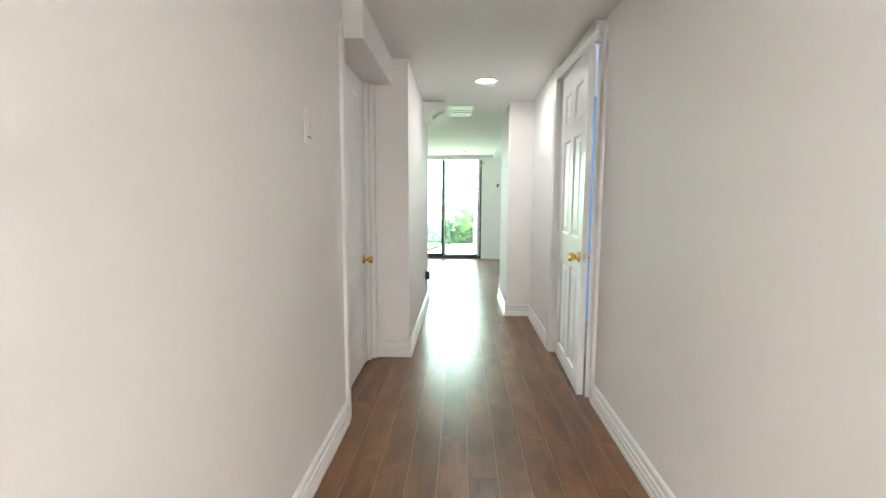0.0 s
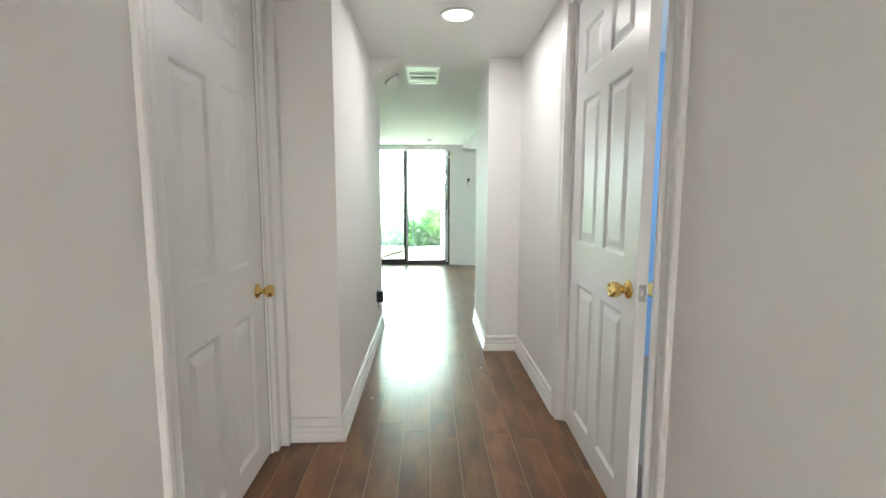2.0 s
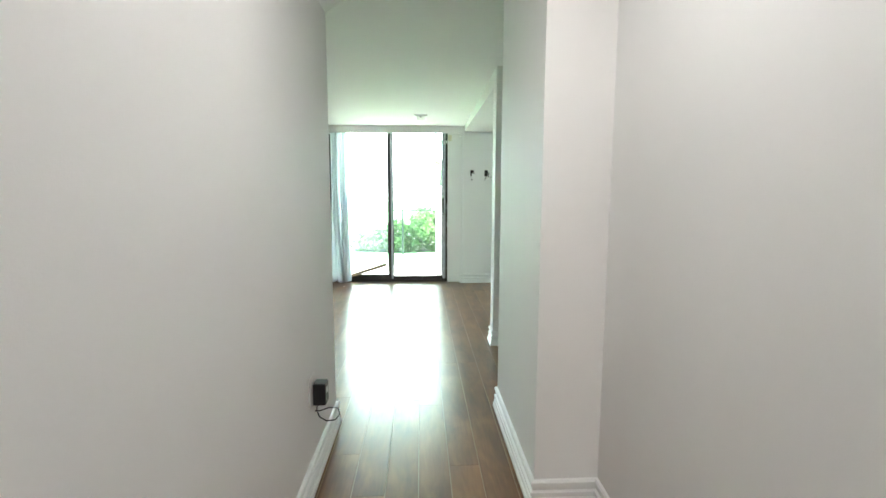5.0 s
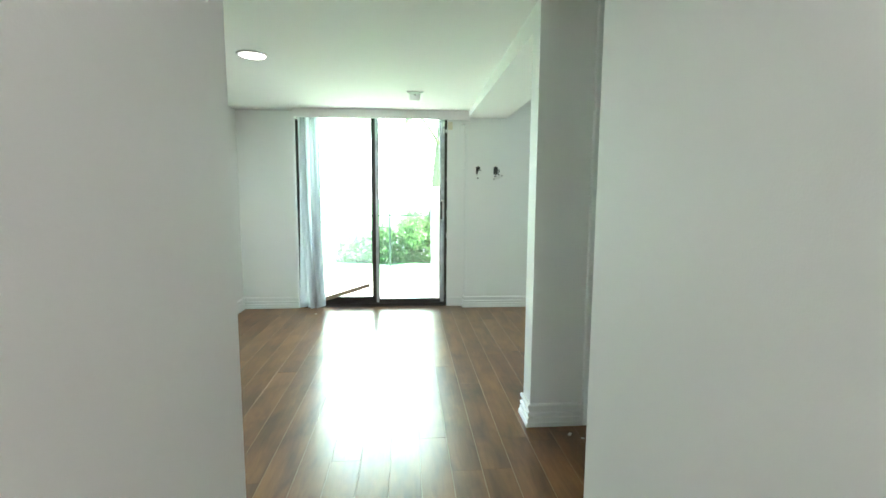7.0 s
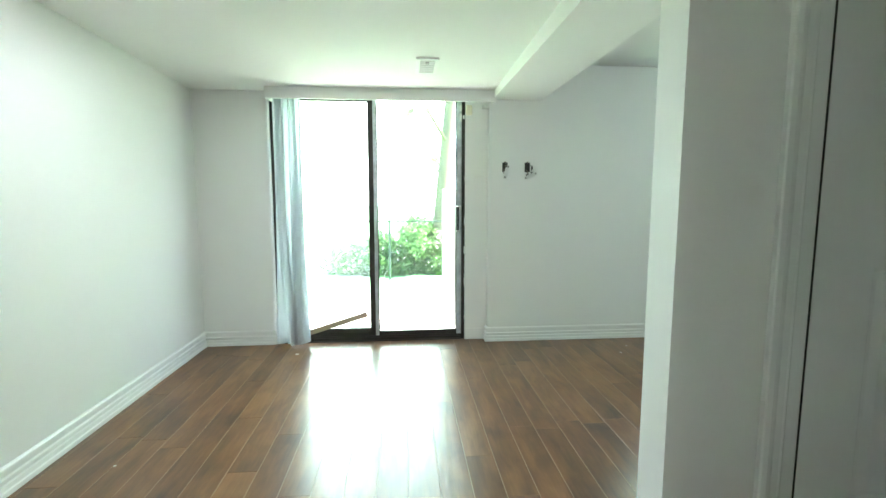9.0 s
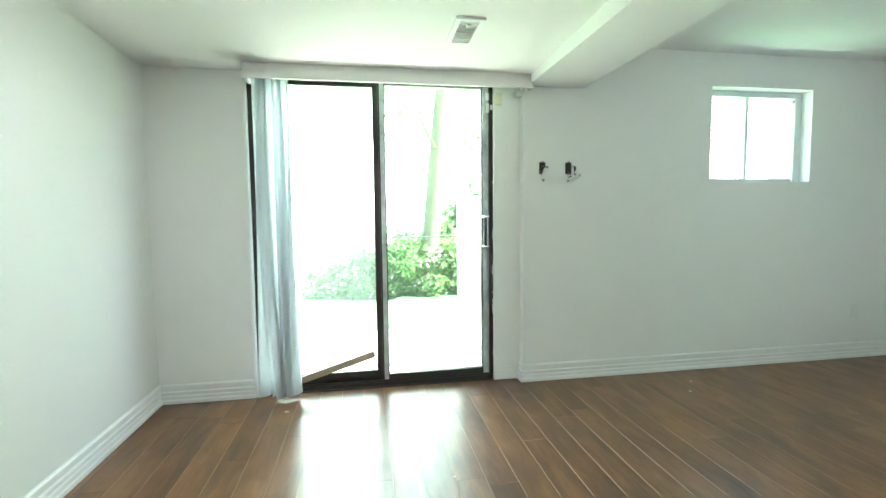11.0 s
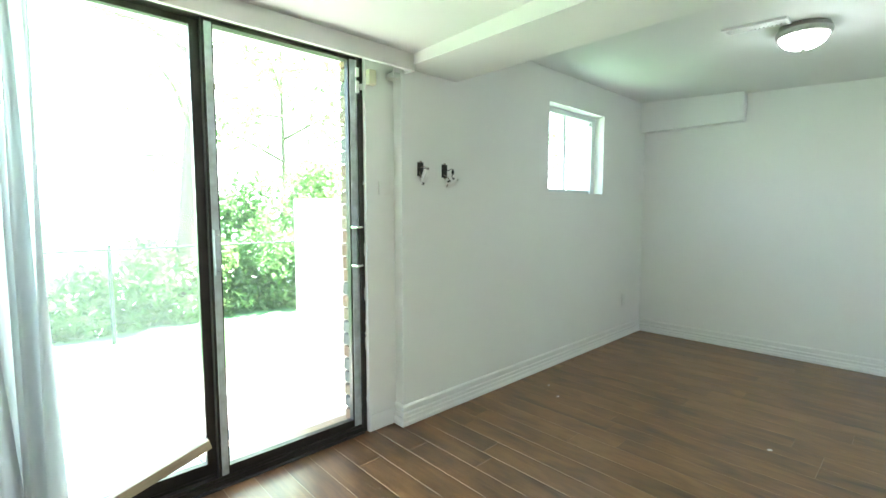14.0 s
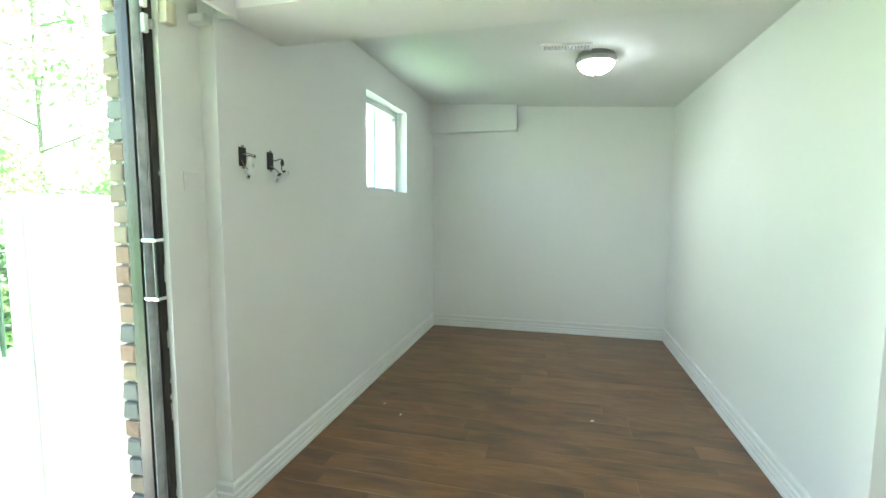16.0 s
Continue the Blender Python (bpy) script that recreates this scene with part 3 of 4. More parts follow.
ob.matrix_world = pose(0.470, 9.955, 0.100, 0, -17.2, 0)


# ---------------------------------------------------------------- vertical blind, drawn aside
blind = tagged(empty("vertical_blind", (0.25, 9.9, 1.92)), "pale grey fabric vertical blind drawn aside", "blind")
bpy.context.view_layer.update()
under(part("headrail", boxes((0.245, 1.90, 9.885, 9.925, 1.974, 2.005), bevel=0.004), WPLASTIC), blind)
rnd = random.Random(4)
for i in range(9):
    bm = bmesh.new()
    x_top = 0.286 if i == 0 else 0.270 + 0.0226 * i
    x_bot = 0.258 if i == 0 else x_top + 0.062 * (1 - i / 8) + 0.002
    turn = radians(40) if i == 0 else radians((58, 88, 92, 48, 90, 84, 60, 90)[i - 1] + rnd.uniform(-4, 4))
    wdt, bottom = (0.089 if i else 0.082), 0.02 + 0.02 * rnd.random()
    lines_ = []
    deep = (0.6, 0.45, 0.55, 0.4)[i % 4]
    for j in range(19):
        s = j / 18
        z = 1.972 - s * (1.972 - bottom)
        cx = x_top + (x_bot - x_top) * max(0, (s - 0.35) / 0.65) ** 1.5 + (0.004 * math.sin(s * 5 + i) if i else 0)
        tw = turn * (1 - 0.45 * s) + 0.12 * math.sin(i * 1.7 + 3 * s)
        depth = 9.905 + 0.012 * math.sin(i * 2.1) + (0.022 if i == 0 else 0)
        line = []
        for k in range(7):
            u = (k / 6 - 0.5) * wdt
            bow = 0.009 * (1 - (2 * k / 6 - 1) ** 2) * (1 if i % 2 else -1)
            line.append(bm.verts.new((cx + math.cos(tw) * u - math.sin(tw) * bow, depth + math.sin(tw) * u * deep + math.cos(tw) * bow, z + 0.01 * (k / 6 - 0.5) * s)))
        lines_.append(line)
    for a, b in zip(lines_, lines_[1:]):
        for k in range(6):
            bm.faces.new((a[k], a[k + 1], b[k + 1], b[k]))
    bmesh.ops.solidify(bm, geom=bm.faces[:], thickness=0.0012)
    under(part("slat", bm, SLAT, smooth=True), blind)
part_chain = tube([(0.25 + 0.012 * math.sin(k), 9.87, 0.075 + 0.004 * k) for k in range(12)], 0.0018, 6)
under(part("weight_chain", part_chain, WPLASTIC), blind)


# ---------------------------------------------------------------- small window
win = tagged(empty("window_1", (3.71, 10.2, 1.347)), "small high white sliding window in a shallow recess", "window", kind="structure")
bpy.context.view_layer.update()
WF = mat("white_window_frame", (0.72, 0.76, 0.78), 0.35, vary=0.02, scale=12)
under(part("window_frame", boxes((3.299, 3.325, 10.02, 10.08, 1.348, 2.004), (4.065, 4.121, 10.005, 10.08, 1.348, 2.004), (3.325, 4.065, 10.02, 10.08, 1.348, 1.376), (3.325, 4.065, 10.005, 10.08, 1.962, 2.004)), WF), win)
under(part("mullion", boxes((3.660, 3.685, 10.022, 10.065, 1.376, 1.962)), WF), win)
under(part("latch", boxes((4.055, 4.0645, 10.008, 10.028, 1.93, 1.955), bevel=0.002), GRILLE), win)["label"] = "grey window latch"
for x0, x1 in ((3.325, 3.660), (3.685, 4.065)):
    g = under(part("pane", boxes((x0, x1, 10.042, 10.047, 1.376, 1.962)), GLASS), win)
    g.visible_shadow = False


# ---------------------------------------------------------------- lights and ceiling fittings
def recessed_light(x, y):
    z = ceil_z(y)
    ob = tagged(empty("recessed_light", (x, y, z)), "round recessed ceiling light, switched on", "ceiling light", group="recessed lights")
    part("ring", lathe([(0.100, 0.002), (0.100, -0.004), (0.094, -0.007), (0.080, -0.006), (0.078, 0.002)], 40), TRIM, ob, smooth=True)
    part("diffuser", lathe([(0.078, -0.001), (0.077, -0.0055), (0.0005, -0.006)], 40), LIT, ob, "glowing white diffuser")
    return ob


recessed_light(1.538, 4.86)
recessed_light(0.345, 8.35)
# unseen fixture added to go with the entry lamp
recessed_light(1.45, -0.75)

flush = tagged(empty("flush_ceiling_light", (3.445, 8.475, alcove_z(8.475))), "domed frosted glass ceiling light with nickel rim, switched on", "ceiling light")
part("rim", lathe([(0.108, 0.004), (0.110, -0.018), (0.120, -0.024), (0.122, -0.036), (0.117, -0.042), (0.120, -0.048), (0.114, -0.056), (0.104, -0.058), (0.100, 0.004)], 48), NICKEL, flush, "brushed nickel rim", smooth=True)
part("shade", lathe([(0.106, -0.055), (0.104, -0.064), (0.095, -0.082), (0.077, -0.099), (0.053, -0.111), (0.024, -0.117), (0.0005, -0.118)], 48), LITCOOL, flush, "glowing frosted glass dome", smooth=True)
part("finial", lathe([(0.012, -0.116), (0.014, -0.120), (0.008, -0.126), (0.0005, -0.128)], 20), NICKEL, flush, smooth=True)


def register(name, label, x0, x1, y0, y1, z, n, tilt=0.0, along="x"):
    ob = tagged(empty(name, ((x0 + x1) / 2, (y0 + y1) / 2, z)), label, "vent", group="ceiling vents")
    w, d = (x1 - x0) / 2, (y1 - y0) / 2
    fr = 0.024 if min(w, d) > 0.06 else 0.016
    part("frame", boxes((-w, w, -d, -d + fr, -0.009, 0.004), (-w, w, d - fr, d, -0.009, 0.004), (-w, -w + fr, -d + fr, d - fr, -0.009, 0.004), (w - fr, w, -d + fr, d - fr, -0.009, 0.004)), TRIM, ob)
    part("backing", boxes((-w + fr, w - fr, -d + fr, d - fr, 0.0015, 0.0035)), VENTBACK, ob)
    if along == "x":
        for i in range(n):
            yy = -d + fr + (i + 0.5) * (2 * d - 2 * fr) / n
            bm = boxes((-w + fr, w - fr, -0.0015, 0.0015, -0.011, 0.003))
            s = part("slat", bm, TRIM, ob)
            s.matrix_local = pose(0, yy, -0.002, tilt, 0, 0)
    else:
        for i in range(n):
            xx = -w + fr + (i + 0.5) * (2 * w - 2 * fr) / n
            s = part("slat", boxes((-0.0012, 0.0012, -d + fr, d - fr, -0.010, 0.003)), TRIM, ob)
            s.matrix_local = pose(xx, 0, -0.002, 0, 35, 0)
    return ob


v1 = tagged(empty("ceiling_vent", (1.3335, 5.975, ceil_z(5.97) - 0.003)), "white corridor ceiling vent with two slotted bands", "vent", group="ceiling vents")
part("frame", boxes((-0.1285, 0.1285, -0.235, -0.205, -0.010, 0.004), (-0.1285, 0.1285, 0.205, 0.235, -0.010, 0.004), (-0.1285, -0.105, -0.205, 0.205, -0.010, 0.004), (0.105, 0.1285, -0.205, 0.205, -0.010, 0.004), bevel=0.001), TRIM, v1)
part("face_plate", boxes((-0.105, 0.105, -0.205, -0.075, -0.003, 0.0004), (-0.105, 0.105, -0.005, 0.015, -0.006, 0.0004), (-0.105, 0.105, 0.095, 0.205, -0.003, 0.0004)), TRIM, v1)
part("rail", boxes((-0.105, 0.105, -0.083, -0.075, -0.008, -0.003), bevel=0.001), TRIM, v1)
part("rail", boxes((-0.105, 0.105, 0.095, 0.103, -0.008, -0.003), bevel=0.001), TRIM, v1)
# solid plate, dark for the shade inside the duct
part("backing", boxes((-0.105, 0.105, -0.075, 0.095, 0.0005, 0.002)), DARKBOX, v1, "dark plate for the shaded duct opening")
for y0, y1 in ((-0.075, -0.005), (0.015, 0.095)):
    for k in range(15):
        xx = -0.1 + 0.2 * k / 14
        part("slat", boxes((xx - 0.0019, xx + 0.0019, y0, y1, -0.006, 0.0004)), TRIM, v1)
v1.matrix_world = v1.matrix_world @ pose(0, 0, 0, -1.43)
v2 = register("ceiling_vent", "small white room ceiling vent", 1.325, 1.465, 9.14, 9.43, ceil_z(9.28) - 0.002, 6, 62)
v2.matrix_world = v2.matrix_world @ pose(0, 0, 0, -1.43)
part("damper_lever", boxes((-0.012, 0.012, -0.10, -0.08, -0.02, -0.008), bevel=0.003), NICKEL, v2)
v3 = register("ceiling_vent", "long white alcove ceiling vent beside the light", 3.232, 3.332, 8.51, 8.80, alcove_z(8.65) - 0.003, 14, 45)
v3.matrix_world = v3.matrix_world @ pose(0, 0, 0, 2.98)

sm = tagged(empty("smoke_detector", (1.085, 5.87, 2.070)), "round white smoke detector on the sloped bulkhead", "smoke detector")
part("body", lathe([(0.062, 0.003), (0.062, -0.014), (0.056, -0.026), (0.040, -0.032), (0.0005, -0.033)], 36), WPLASTIC, sm, smooth=True)
part("grille", lathe([(0.0635, -0.012), (0.0635, -0.017), (0.059, -0.019), (0.059, -0.010)], 36), GRILLE, sm, "dark sensor slots")
part("test_button", lathe([(0.011, -0.030), (0.011, -0.036), (0.0005, -0.037)], 16, at=(0.03, 0, 0)), WPLASTIC, sm)
sm.matrix_world = pose(1.088, 5.87, 2.070, 0, -34.5, 0)

# ---------------------------------------------------------------- electrical fittings
sw = tagged(empty("light_switch", (0.742, 2.77, 1.466)), "white rocker light switch on the corridor wall", "light switch")
part("plate", boxes((0.0003, 0.006, -0.037, 0.037, -0.064, 0.064), bevel=0.002), WPLASTIC, sw)
part("rocker", boxes((0.0055, 0.010, -0.016, 0.016, -0.033, 0.033), bevel=0.0015), WPLASTIC, sw)
part("slot", boxes((0.0062, 0.0112, -0.016, 0.010, -0.0385, -0.0355), (0.0062, 0.0108, -0.014, 0.012, -0.0435, -0.0415)), GRILLE, sw)

ol = tagged(empty("wall_outlet", (XL, 5.735, 0.40)), "white wall outlet above the baseboard", "outlet")
part("plate", boxes((0.0003, 0.006, -0.035, 0.035, -0.057, 0.057), bevel=0.002), WPLASTIC, ol)
for z in (-0.021, 0.021):
    part("socket", boxes((0.0055, 0.0075, -0.017, 0.017, z - 0.014, z + 0.014), bevel=0.0008), WPLASTIC, ol)
ad = tagged(empty("power_adaptor", (XL + 0.008, 5.765, 0.375)), "black plug-in power adaptor with a looped cord", "power adaptor")
part("body", boxes((0, 0.050, -0.028, 0.030, -0.042, 0.046), bevel=0.004), BLACK, ad)
part("label", boxes((0.0501, 0.0504, -0.012, 0.014, 0.004, 0.026)), WPLASTIC, ad, "pale rating label")
part("cord", tube([(0.012, -0.004, -0.038), (0.010, -0.012, -0.066), (0.020, -0.012, -0.096), (0.044, 0.006, -0.122), (0.074, 0.030, -0.130), (0.090, 0.042, -0.112), (0.082, 0.044, -0.086), (0.052, 0.024, -0.074), (0.018, 0.0, -0.076), (0.006, -0.02, -0.066)], 0.0026), BLACK, ad, smooth=True)

ol2 = tagged(empty("wall_outlet", (4.586, YJ, 0.362)), "white wall outlet above the baseboard", "outlet")
part("plate", boxes((-0.035, 0.035, -0.006, -0.0003, -0.057, 0.057), bevel=0.002), WPLASTIC, ol2)
for z in (-0.021, 0.021):
    part("socket", boxes((-0.017, 0.017, -0.0075, -0.0055, z - 0.014, z + 0.014), bevel=0.0008), WPLASTIC, ol2)
cp = tagged(part("cover_plate", boxes((1.817, 1.887, YF - 0.004, YF + 0.0025, 1.29, 1.36), bevel=0.0015), WALL), "blank square cover plate painted over", "cover plate")

for bx, kind_ in ((2.052, 0), (2.235, 1)):
    eb = tagged(empty("electrical_box", (bx, YJ, 1.43)), ("open electrical box with a switch hanging out on wires" if kind_ == 0 else "open electrical box with wires and a dangling cover"), "electrical box", group="open wall boxes")
    # solid block, dark for the shade inside the box
    part("box", boxes((-0.021, 0.021, -0.0035, 0.02, -0.036, 0.040)), DARKBOX, eb, "dark block for the shaded inside of the open box")
    for s in (-1, 1):
        part("ear", boxes((-0.006, 0.006, -0.006, -0.003, s * 0.042 - 0.003, s * 0.042 + 0.006)), COPPER, eb)
    if kind_ == 0:
        dv = part("switch", boxes((-0.015, 0.015, -0.012, 0.012, -0.034, 0.034), bevel=0.003), WPLASTIC, eb, "white switch hanging loose")
        dv.matrix_local = pose(0.006, -0.034, -0.036, 10, 14, 0)
        part("yoke", boxes((-0.009, 0.009, -0.005, -0.002, -0.052, -0.0345)), NICKEL, dv, "bare metal yoke")
        part("yoke", boxes((-0.009, 0.009, -0.005, -0.002, 0.0345, 0.050)), NICKEL, dv, "bare metal yoke")
        for z in (-0.044, 0.043):
            part("screw", lathe([(0.0045, -0.0052), (0.004, -0.008), (0.0005, -0.0085)], 10, "y", (0, 0, z)), BLACK, dv)
        part("toggle", boxes((-0.004, 0.004, -0.022, -0.012, -0.002, 0.010), bevel=0.0015), WPLASTIC, dv)
        part("wire", tube([(0.0, -0.003, 0.012), (0.010, -0.022, 0.016), (0.018, -0.036, 0.010), (0.016, -0.036, -0.004)], 0.0022), COPPER, eb)
        part("wire", tube([(0.0, -0.003, 0.002), (0.014, -0.024, 0.008), (0.024, -0.036, 0.002), (0.022, -0.036, -0.014)], 0.0022), BLACK, eb)
        part("wire", tube([(-0.008, -0.003, -0.012), (-0.016, -0.018, -0.030), (-0.014, -0.030, -0.044), (-0.008, -0.034, -0.052)], 0.0022), COPPER, eb)
    else:
        cv = part("receptacle", boxes((-0.036, 0.036, -0.010, 0.012, -0.016, 0.016), bevel=0.003), WPLASTIC, eb, "loose white socket")
        cv.matrix_local = pose(0.014, -0.050, -0.066, 30, -24, 0)
        part("yoke", boxes((-0.052, -0.0365, -0.004, -0.001, -0.008, 0.008)), NICKEL, cv, "bare metal yoke")
        part("yoke", boxes((0.0365, 0.052, -0.004, -0.001, -0.008, 0.008)), NICKEL, cv, "bare metal yoke")
        for x in (-0.019, 0.019):
            part("socket_face", lathe([(0.0135, -0.0102), (0.0130, -0.0125), (0.0005, -0.0128)], 16, "y", (x, 0, 0)), WPLASTIC, cv)
        for x0, x1 in ((-0.034, -0.012), (0.010, 0.024)):
            part("terminal", boxes((x0, x1, 0.0, 0.008, 0.0162, 0.021)), BLACK, cv, "dark terminal screw")
        part("wire", tube([(0.0, -0.003, 0.0), (0.010, -0.028, 0.006), (0.020, -0.044, 0.014), (0.026, -0.045, 0.002)], 0.0022), BLACK, eb)
        part("wire", tube([(0.026, -0.045, -0.016), (0.020, -0.044, -0.030), (0.024, -0.046, -0.040), (0.028, -0.047, -0.046)], 0.0022), BLACK, eb)
        part("wire", tube([(-0.004, -0.003, -0.020), (-0.006, -0.026, -0.030), (-0.004, -0.040, -0.042), (0.0, -0.046, -0.054)], 0.0022), COPPER, eb)
        part("wire_nut", lathe([(0.006, -0.018), (0.008, -0.004), (0.005, 0.010), (0.001, 0.012)], 12, at=(0.026, -0.045, 0.0)), BLACK, eb)

# ---------------------------------------------------------------- outdoors
gm = bmesh.new()
gx, gy = [-400, -0.8, 6.0, 400], [-400, -2.0, 10.27, 600]
for i in range(3):
    for j in range(3):
        if i == 1 and j == 1:
            continue
        gm.faces.new([gm.verts.new((gx[a], gy[b], -0.06)) for a, b in ((i, j), (i + 1, j), (i + 1, j + 1), (i, j + 1))])
bmesh.ops.remove_doubles(gm, verts=gm.verts, dist=0.001)
tagged(part("ground", gm, GROUND), "sunlit lawn stretching away from the house", "ground", kind="structure")
SL = [(-1.2, 1.0), (1.01, 3.2)]
pav = tagged(empty("pavement"), "bright concrete terrace slabs outside the patio door", "pavement", kind="structure")
for x0, x1 in SL:
    for y0, y1 in ((10.272, 11.2), (11.21, 11.7)):
        part("slab", boxes((x0, x1, y0, y1, -0.12, -0.035), bevel=0.006), CONCRETE, pav)
tagged(part("low_wall", boxes((1.60, 3.2, 10.46, 10.55, -0.12, 1.273), bevel=0.01), WHITEWALL), "low whitewashed garden wall on the terrace", "garden wall")

rl = random.Random(11)
BLOSSOM = mat("white_petals", (0.75, 0.75, 0.70), 0.6, vary=0.05, scale=30)


def leaves(bm, centre, radius, count, size, squash=(1, 1, 1)):
    for _ in range(count):
        d = Vector((rl.gauss(0, 1), rl.gauss(0, 1), rl.gauss(0, 1))).normalized() * radius * (rl.random() ** 0.4)
        c = Vector(centre) + Vector((d.x * squash[0], d.y * squash[1], d.z * squash[2]))
        if c.z < -0.03:
            continue
        s = size * rl.uniform(0.6, 1.4)
        q = Euler((rl.uniform(-1, 1), rl.uniform(-1, 1), rl.uniform(0, 6.28))).to_matrix()
        vs = [bm.verts.new(c + q @ Vector(p) * s) for p in ((-1, 0, 0), (-0.2, -0.45, 0.08), (1, 0, -0.1), (-0.2, 0.45, 0.08))]
        bm.faces.new(vs)


def bush(x, y, r, h, material):
    ob = tagged(empty("bush", (x, y, -0.06)), "leafy green garden bush with uneven outline", "bush", group="hedge bushes")
    bm = bmesh.new()
    for k in range(9):
        a, rr = rl.uniform(0, 6.28), rl.uniform(0, r * 0.75)
        zz = rl.uniform(0.1, h)
        leaves(bm, (rr * math.cos(a), rr * math.sin(a) * 0.6, zz), r * 0.5, 230, 0.05)
    for k in range(5):
        leaves(bm, (r * (k - 2) * 0.32, rl.uniform(-0.3, 0.1) * r, rl.uniform(0.03, 0.2)), 0.24, 220, 0.05)
    part("crown", bm, material, ob)
    bm = tube([(0, 0, 0), (0.02, 0.01, h * 0.4), (-0.03, 0.0, h * 0.8)], 0.03, 6, 0.008)
    part("stem", bm, BARK, ob)
    bm = bmesh.new()
    for k in range(6):
        a = rl.uniform(3.2, 6.2)
        leaves(bm, (r * 0.85 * math.cos(a), r * 0.7 * math.sin(a), rl.uniform(0.2, 0.95) * h), 0.13, 9, 0.026)
    part("blossoms", bm, BLOSSOM, ob, "small white blossoms")
    return ob


x = 0.45
k = 0
while x < 7.5:
    tall = min(0.36 + 0.46 * (x - 0.45), 0.92)
    bush(x, 13.95 + rl.uniform(-0.2, 0.25), rl.uniform(0.42, 0.62), tall * rl.uniform(0.75, 1.15), LEAF if k % 3 else LEAFLIGHT)
    x += rl.uniform(0.38, 0.55)
    k += 1


for bx, by, br, bh in ((2.5, 14.50, 0.6, 1.3), (3.1, 14.70, 0.7, 1.7), (3.7, 14.50, 0.7, 1.9), (4.4, 14.80, 0.75, 2.0), (5.2, 14.60, 0.8, 1.8), (6.1, 14.80, 0.8, 1.6)):
    bush(bx, by, br, bh, LEAFLIGHT if bh > 1.75 else LEAF)


def tree(x, y, base_r, height, lean, label, material, crown_from, leafage):
    ob = tagged(empty("tree", (x, y, -0.06)), label, "tree")
    pts = [(lean * s * s * height * 0.25 + 0.05 * math.sin(s * 6), 0.04 * math.sin(s * 5 + 1), s * height) for s in [i / 14 for i in range(15)]]
    part("trunk", tube(pts, base_r, 14, base_r * 0.35), BARK, ob, smooth=True)
    bm = bmesh.new()
    for i in range(11):
        s = crown_from + (1 - crown_from) * i / 10
        p = Vector(pts[min(14, int(s * 14))])
        a = i * 2.4 + x
        ln = rl.uniform(1.0, 2.0)
        tip = p + Vector((math.cos(a) * ln, math.sin(a) * ln, rl.uniform(-0.1, 0.7)))
        mid = (p + tip) / 2 + Vector((0, 0, 0.12))
        part("limb", tube([p, mid, tip], 0.035, 6, 0.008), BARK, ob)
        for q in (mid, tip, (mid + tip) / 2):
            leaves(bm, q, 0.6, leafage, 0.085)
    part("crown", bm, material, ob)
    return ob


tree(1.80, 13.80, 0.145, 6.0, 0.62, "pale-barked tree with thin side branches beyond the terrace", LEAFLIGHT, 0.3, 12)
for tx, ty in ((4.6, 17.5), (7.2, 18.5), (10.0, 19), (12.8, 17)):
    tree(tx, ty, 0.055, 6.5, 0.1, "leafy tree at the back of the garden", LEAF if int(tx) % 2 else LEAFLIGHT, 0.2, 75)

fence = tagged(empty("fence", (0, 13.2, -0.06)), "dark green wire garden fence behind the lawn", "fence")
part("rail", tube([(-5, 0, 0.90), (8, 0, 0.90)], 0.010, 8), WIRE, fence)
for i in range(7):
    part("post", tube([(-5.46 + 2.16 * i, 0.02, 0), (-5.46 + 2.16 * i, 0.02, 0.95)], 0.018, 8), WIRE, fence)

# rough brick facing beside the patio door
facing = tagged(part("wall_brick_backing", boxes((1.7425, 1.921, 10.15, 10.203, -0.1, 2.6), (1.93, 3.29, 10.27, 10.275, -0.1, 2.6), (4.13, 5.3, 10.27, 10.275, -0.1, 2.6), (-0.8, 0.19, 10.27, 10.275, -0.1, 2.6)), MORTAR), "mortar bed of the brick outer wall", "wall", kind="structure")

# glowing sheet added low over the garden to brighten sky, floor and rooms
bm = bmesh.new()
arc = [[bm.verts.new((75 * math.cos(radians(a)), 12 + 75 * math.sin(radians(a)), z)) for z in (-1, 55)] for a in range(35, 106, 5)]
for a, b in zip(arc, arc[1:]):
    bm.faces.new((a[0], b[0], b[1], a[1]))
tagged(part("backdrop", bm, SKYGLOW), "glowing sheet added as the bright low sky", "sky", kind="structure")

# ---------------------------------------------------------------- floor boards, piece by piece
sub = tagged(part("floor", boxes((-0.6, 4.2, -1.8, 7.6, -0.10, -0.0010), (-0.6, 5.2, 7.6, 10.27, -0.10, -0.0010)), SUBFLOOR), "glossy dark brown hand-scraped wood plank floor", "floor", kind="structure")
PW = 0.131
rp = random.Random(7)
plank_cache = {}


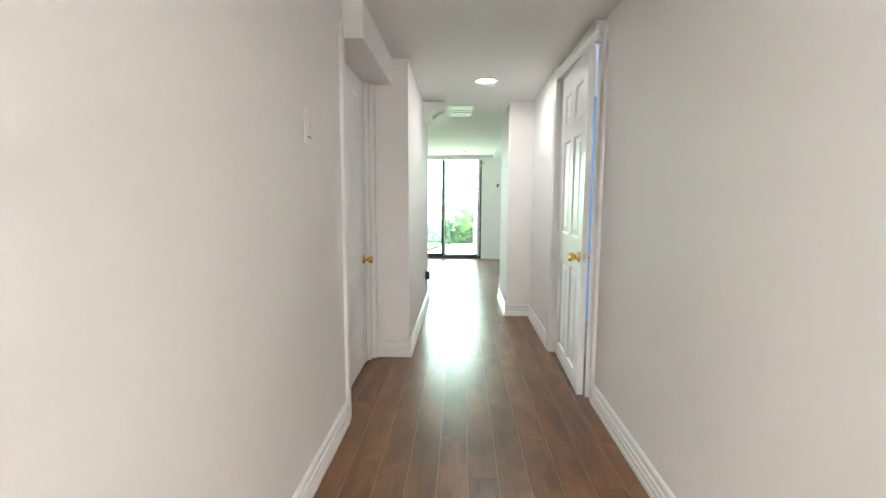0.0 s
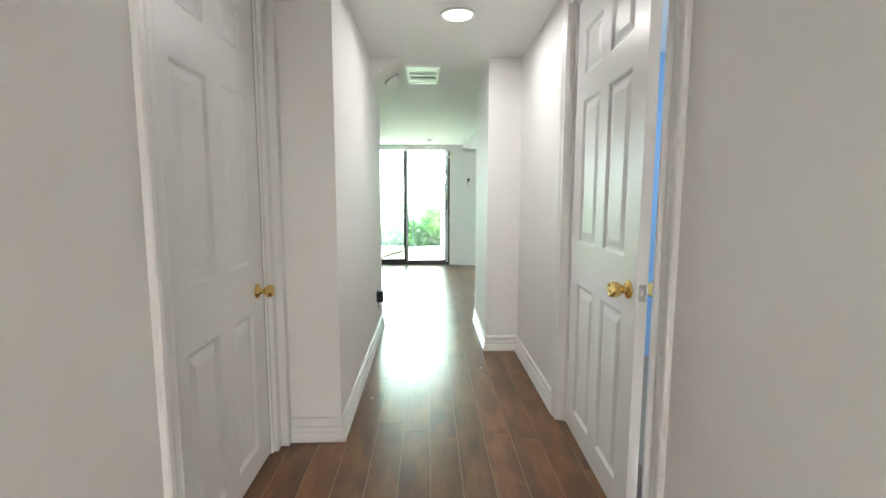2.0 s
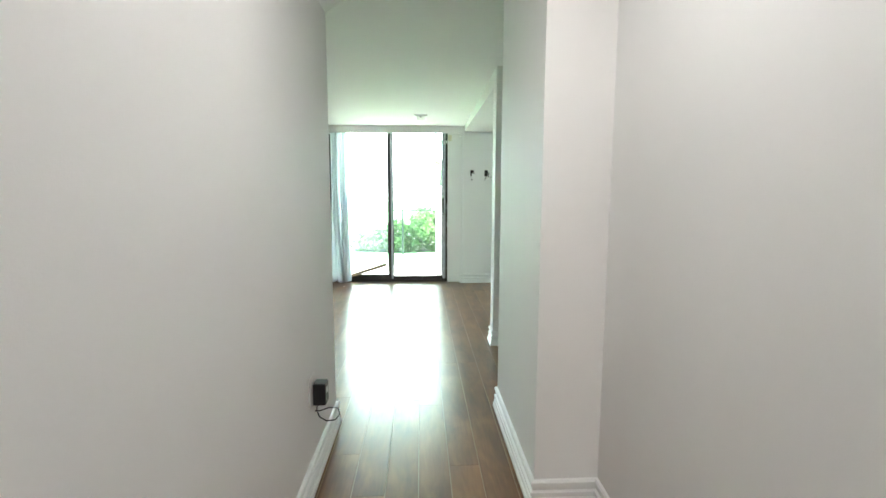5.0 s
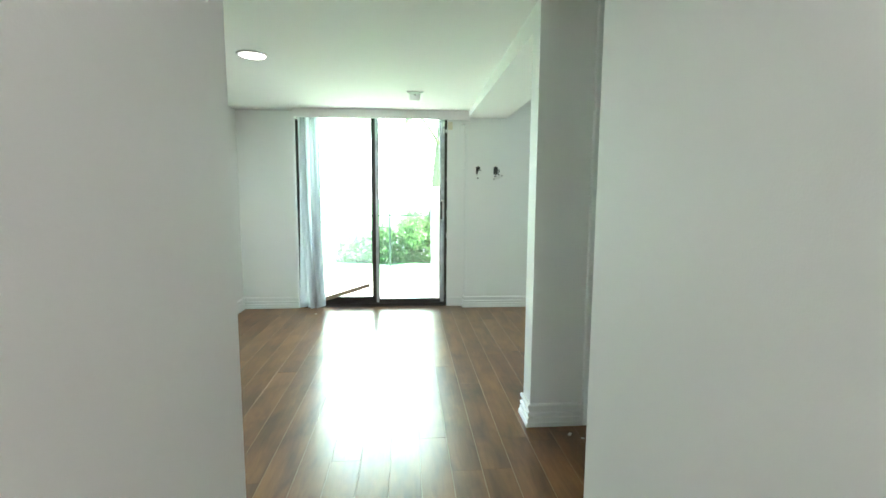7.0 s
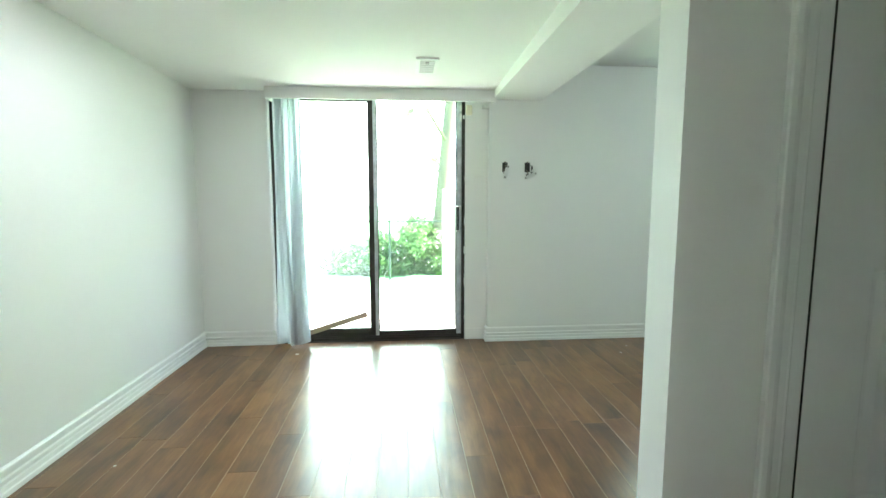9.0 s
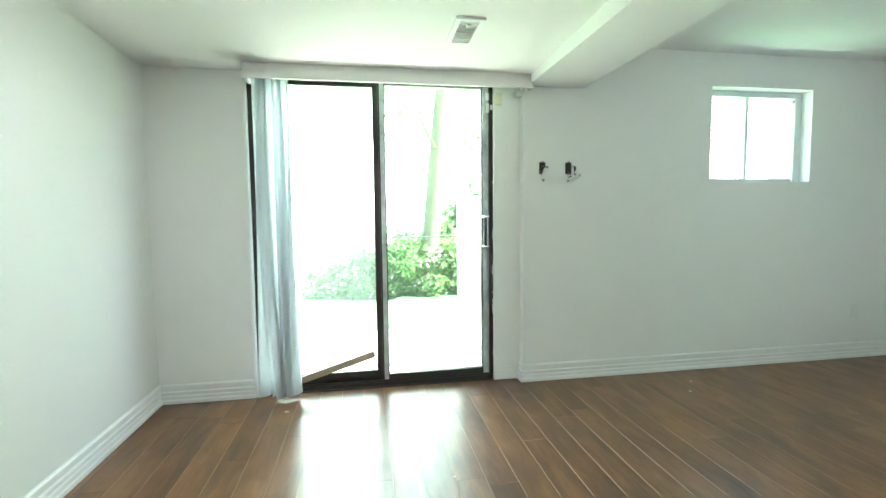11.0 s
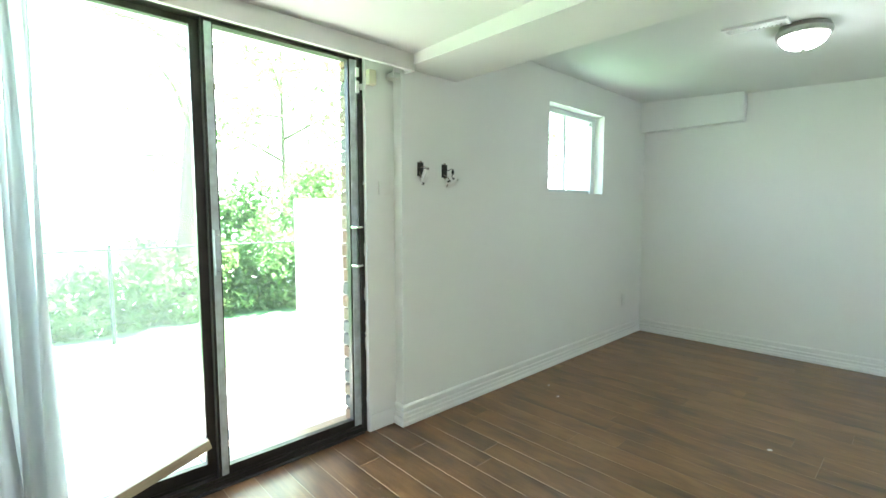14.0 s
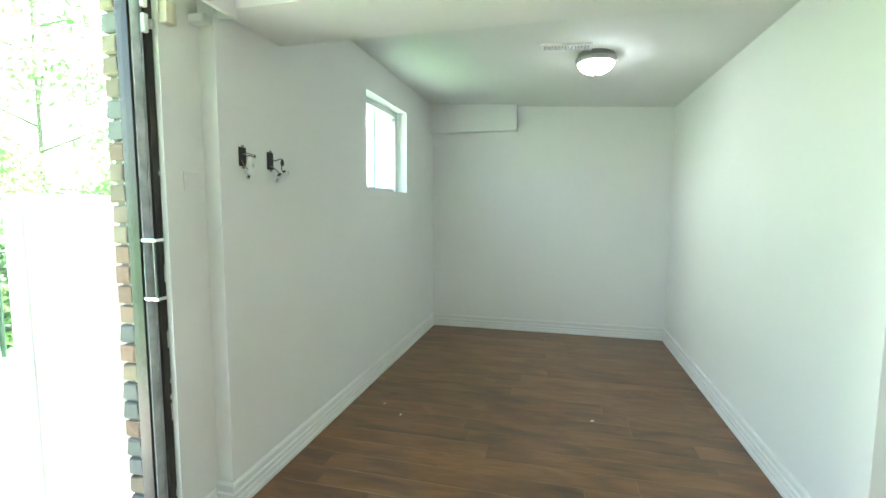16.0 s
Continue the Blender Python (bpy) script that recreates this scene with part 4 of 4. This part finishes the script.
def plank_mesh(w, l):
    key = (round(w, 3), round(l, 3))
    if key not in plank_cache:
        bm = bmesh.new()
        c, g, e = 0.0006, 0.0012, 0.0002
        lo = [bm.verts.new((x, y, -0.0045)) for x, y in ((g, e), (w - g, e), (w - g, l - e), (g, l - e))]
        hi = [bm.verts.new((x, y, 0.0)) for x, y in ((g + 0.0008, c), (w - g - 0.0008, c), (w - g - 0.0008, l - c), (g + 0.0008, l - c))]
        mid_ = [bm.verts.new((x, y, -0.0012)) for x, y in ((g, e), (w - g, e), (w - g, l - e), (g, l - e))]
        for a, b in ((lo, mid_), (mid_, hi)):
            for i in range(4):
                bm.faces.new((a[i], a[(i + 1) % 4], b[(i + 1) % 4], b[i]))
        bm.faces.new(hi)
        plank_cache[key] = to_mesh("plank", bm, FLOOR)
    return plank_cache[key]


def spans(x):
    """Stretches of y under the board at x where there is floor to see."""
    out = []
    if 0.62 < x + PW and x < 2.2:
        out.append([-1.6, 10.03])
    elif x < 0.7:
        out.append([6.2, 10.0])
    else:
        if x < 3.5:
            out.append([6.3, 7.45])
        out.append([7.6, 9.95])
    return out


for i in range(-4, 38):
    x = 0.071 + i * PW
    if x > XE:
        break
    for y0, y1 in spans(x):
        y = y0 - rp.uniform(0, 1.0)
        while y < y1:
            l = rp.choice((0.9, 1.2, 1.2, 1.5))
            a, b = max(y, y0), min(y + l, y1)
            if b - a > 0.05:
                ob = new("plank", plank_mesh(PW, b - a))
                ob.parent = sub
                ob.location = (x, a, rp.uniform(-0.0001, 0.0001))
            y += l

# scraps of plaster left on the floor
for x, y, s in ((1.73, 5.2, 0.008), (1.05, 4.75, 0.007), (2.12, 7.30, 0.012), (2.17, 7.26, 0.008), (0.42, 9.72, 0.012), (3.1, 8.45, 0.010), (1.25, 8.9, 0.006), (-0.05, 8.3, 0.006), (2.9, 9.55, 0.007), (3.02, 9.7, 0.006)):
    ob = tagged(part("plaster_scrap", boxes((-s, s, -s * 0.6, s * 0.6, 0, s * 0.5), bevel=s * 0.15), DUST), "tiny white plaster crumb on the floor", "debris", group="plaster crumbs")
    ob.matrix_world = pose(x, y, 0.0002, 0, 0, rp.uniform(0, 180))

# rough bricks of the outer reveal, one by one
BR = [mat("brick_buff", (0.20, 0.15, 0.095), 0.85, vary=0.25, scale=30, bump=0.004, bump_scale=45, rnd=0.2), mat("brick_grey", (0.13, 0.135, 0.12), 0.85, vary=0.25, scale=30, bump=0.004, bump_scale=45, rnd=0.2), mat("brick_red", (0.21, 0.125, 0.08), 0.85, vary=0.25, scale=30, bump=0.004, bump_scale=45, rnd=0.2)]
rb = random.Random(3)
brick_meshes = []
for m_ in BR:
    for _ in range(2):
        bm = boxes((-0.01, 0.20, -0.066, 0.0, 0.0, 0.062), bevel=0.006)
        for v in bm.verts:
            v.co += Vector((rb.uniform(-0.003, 0.003), rb.uniform(-0.004, 0.004), rb.uniform(-0.002, 0.002)))
        brick_meshes.append(to_mesh("brick", bm, m_))
for r in range(34):
    ob = new("brick", rb.choice(brick_meshes))
    ob.parent = facing
    ob.location = (1.733 + rb.uniform(-0.004, 0.004), 10.212 + rb.uniform(-0.004, 0.004), -0.06 + r * 0.0725)
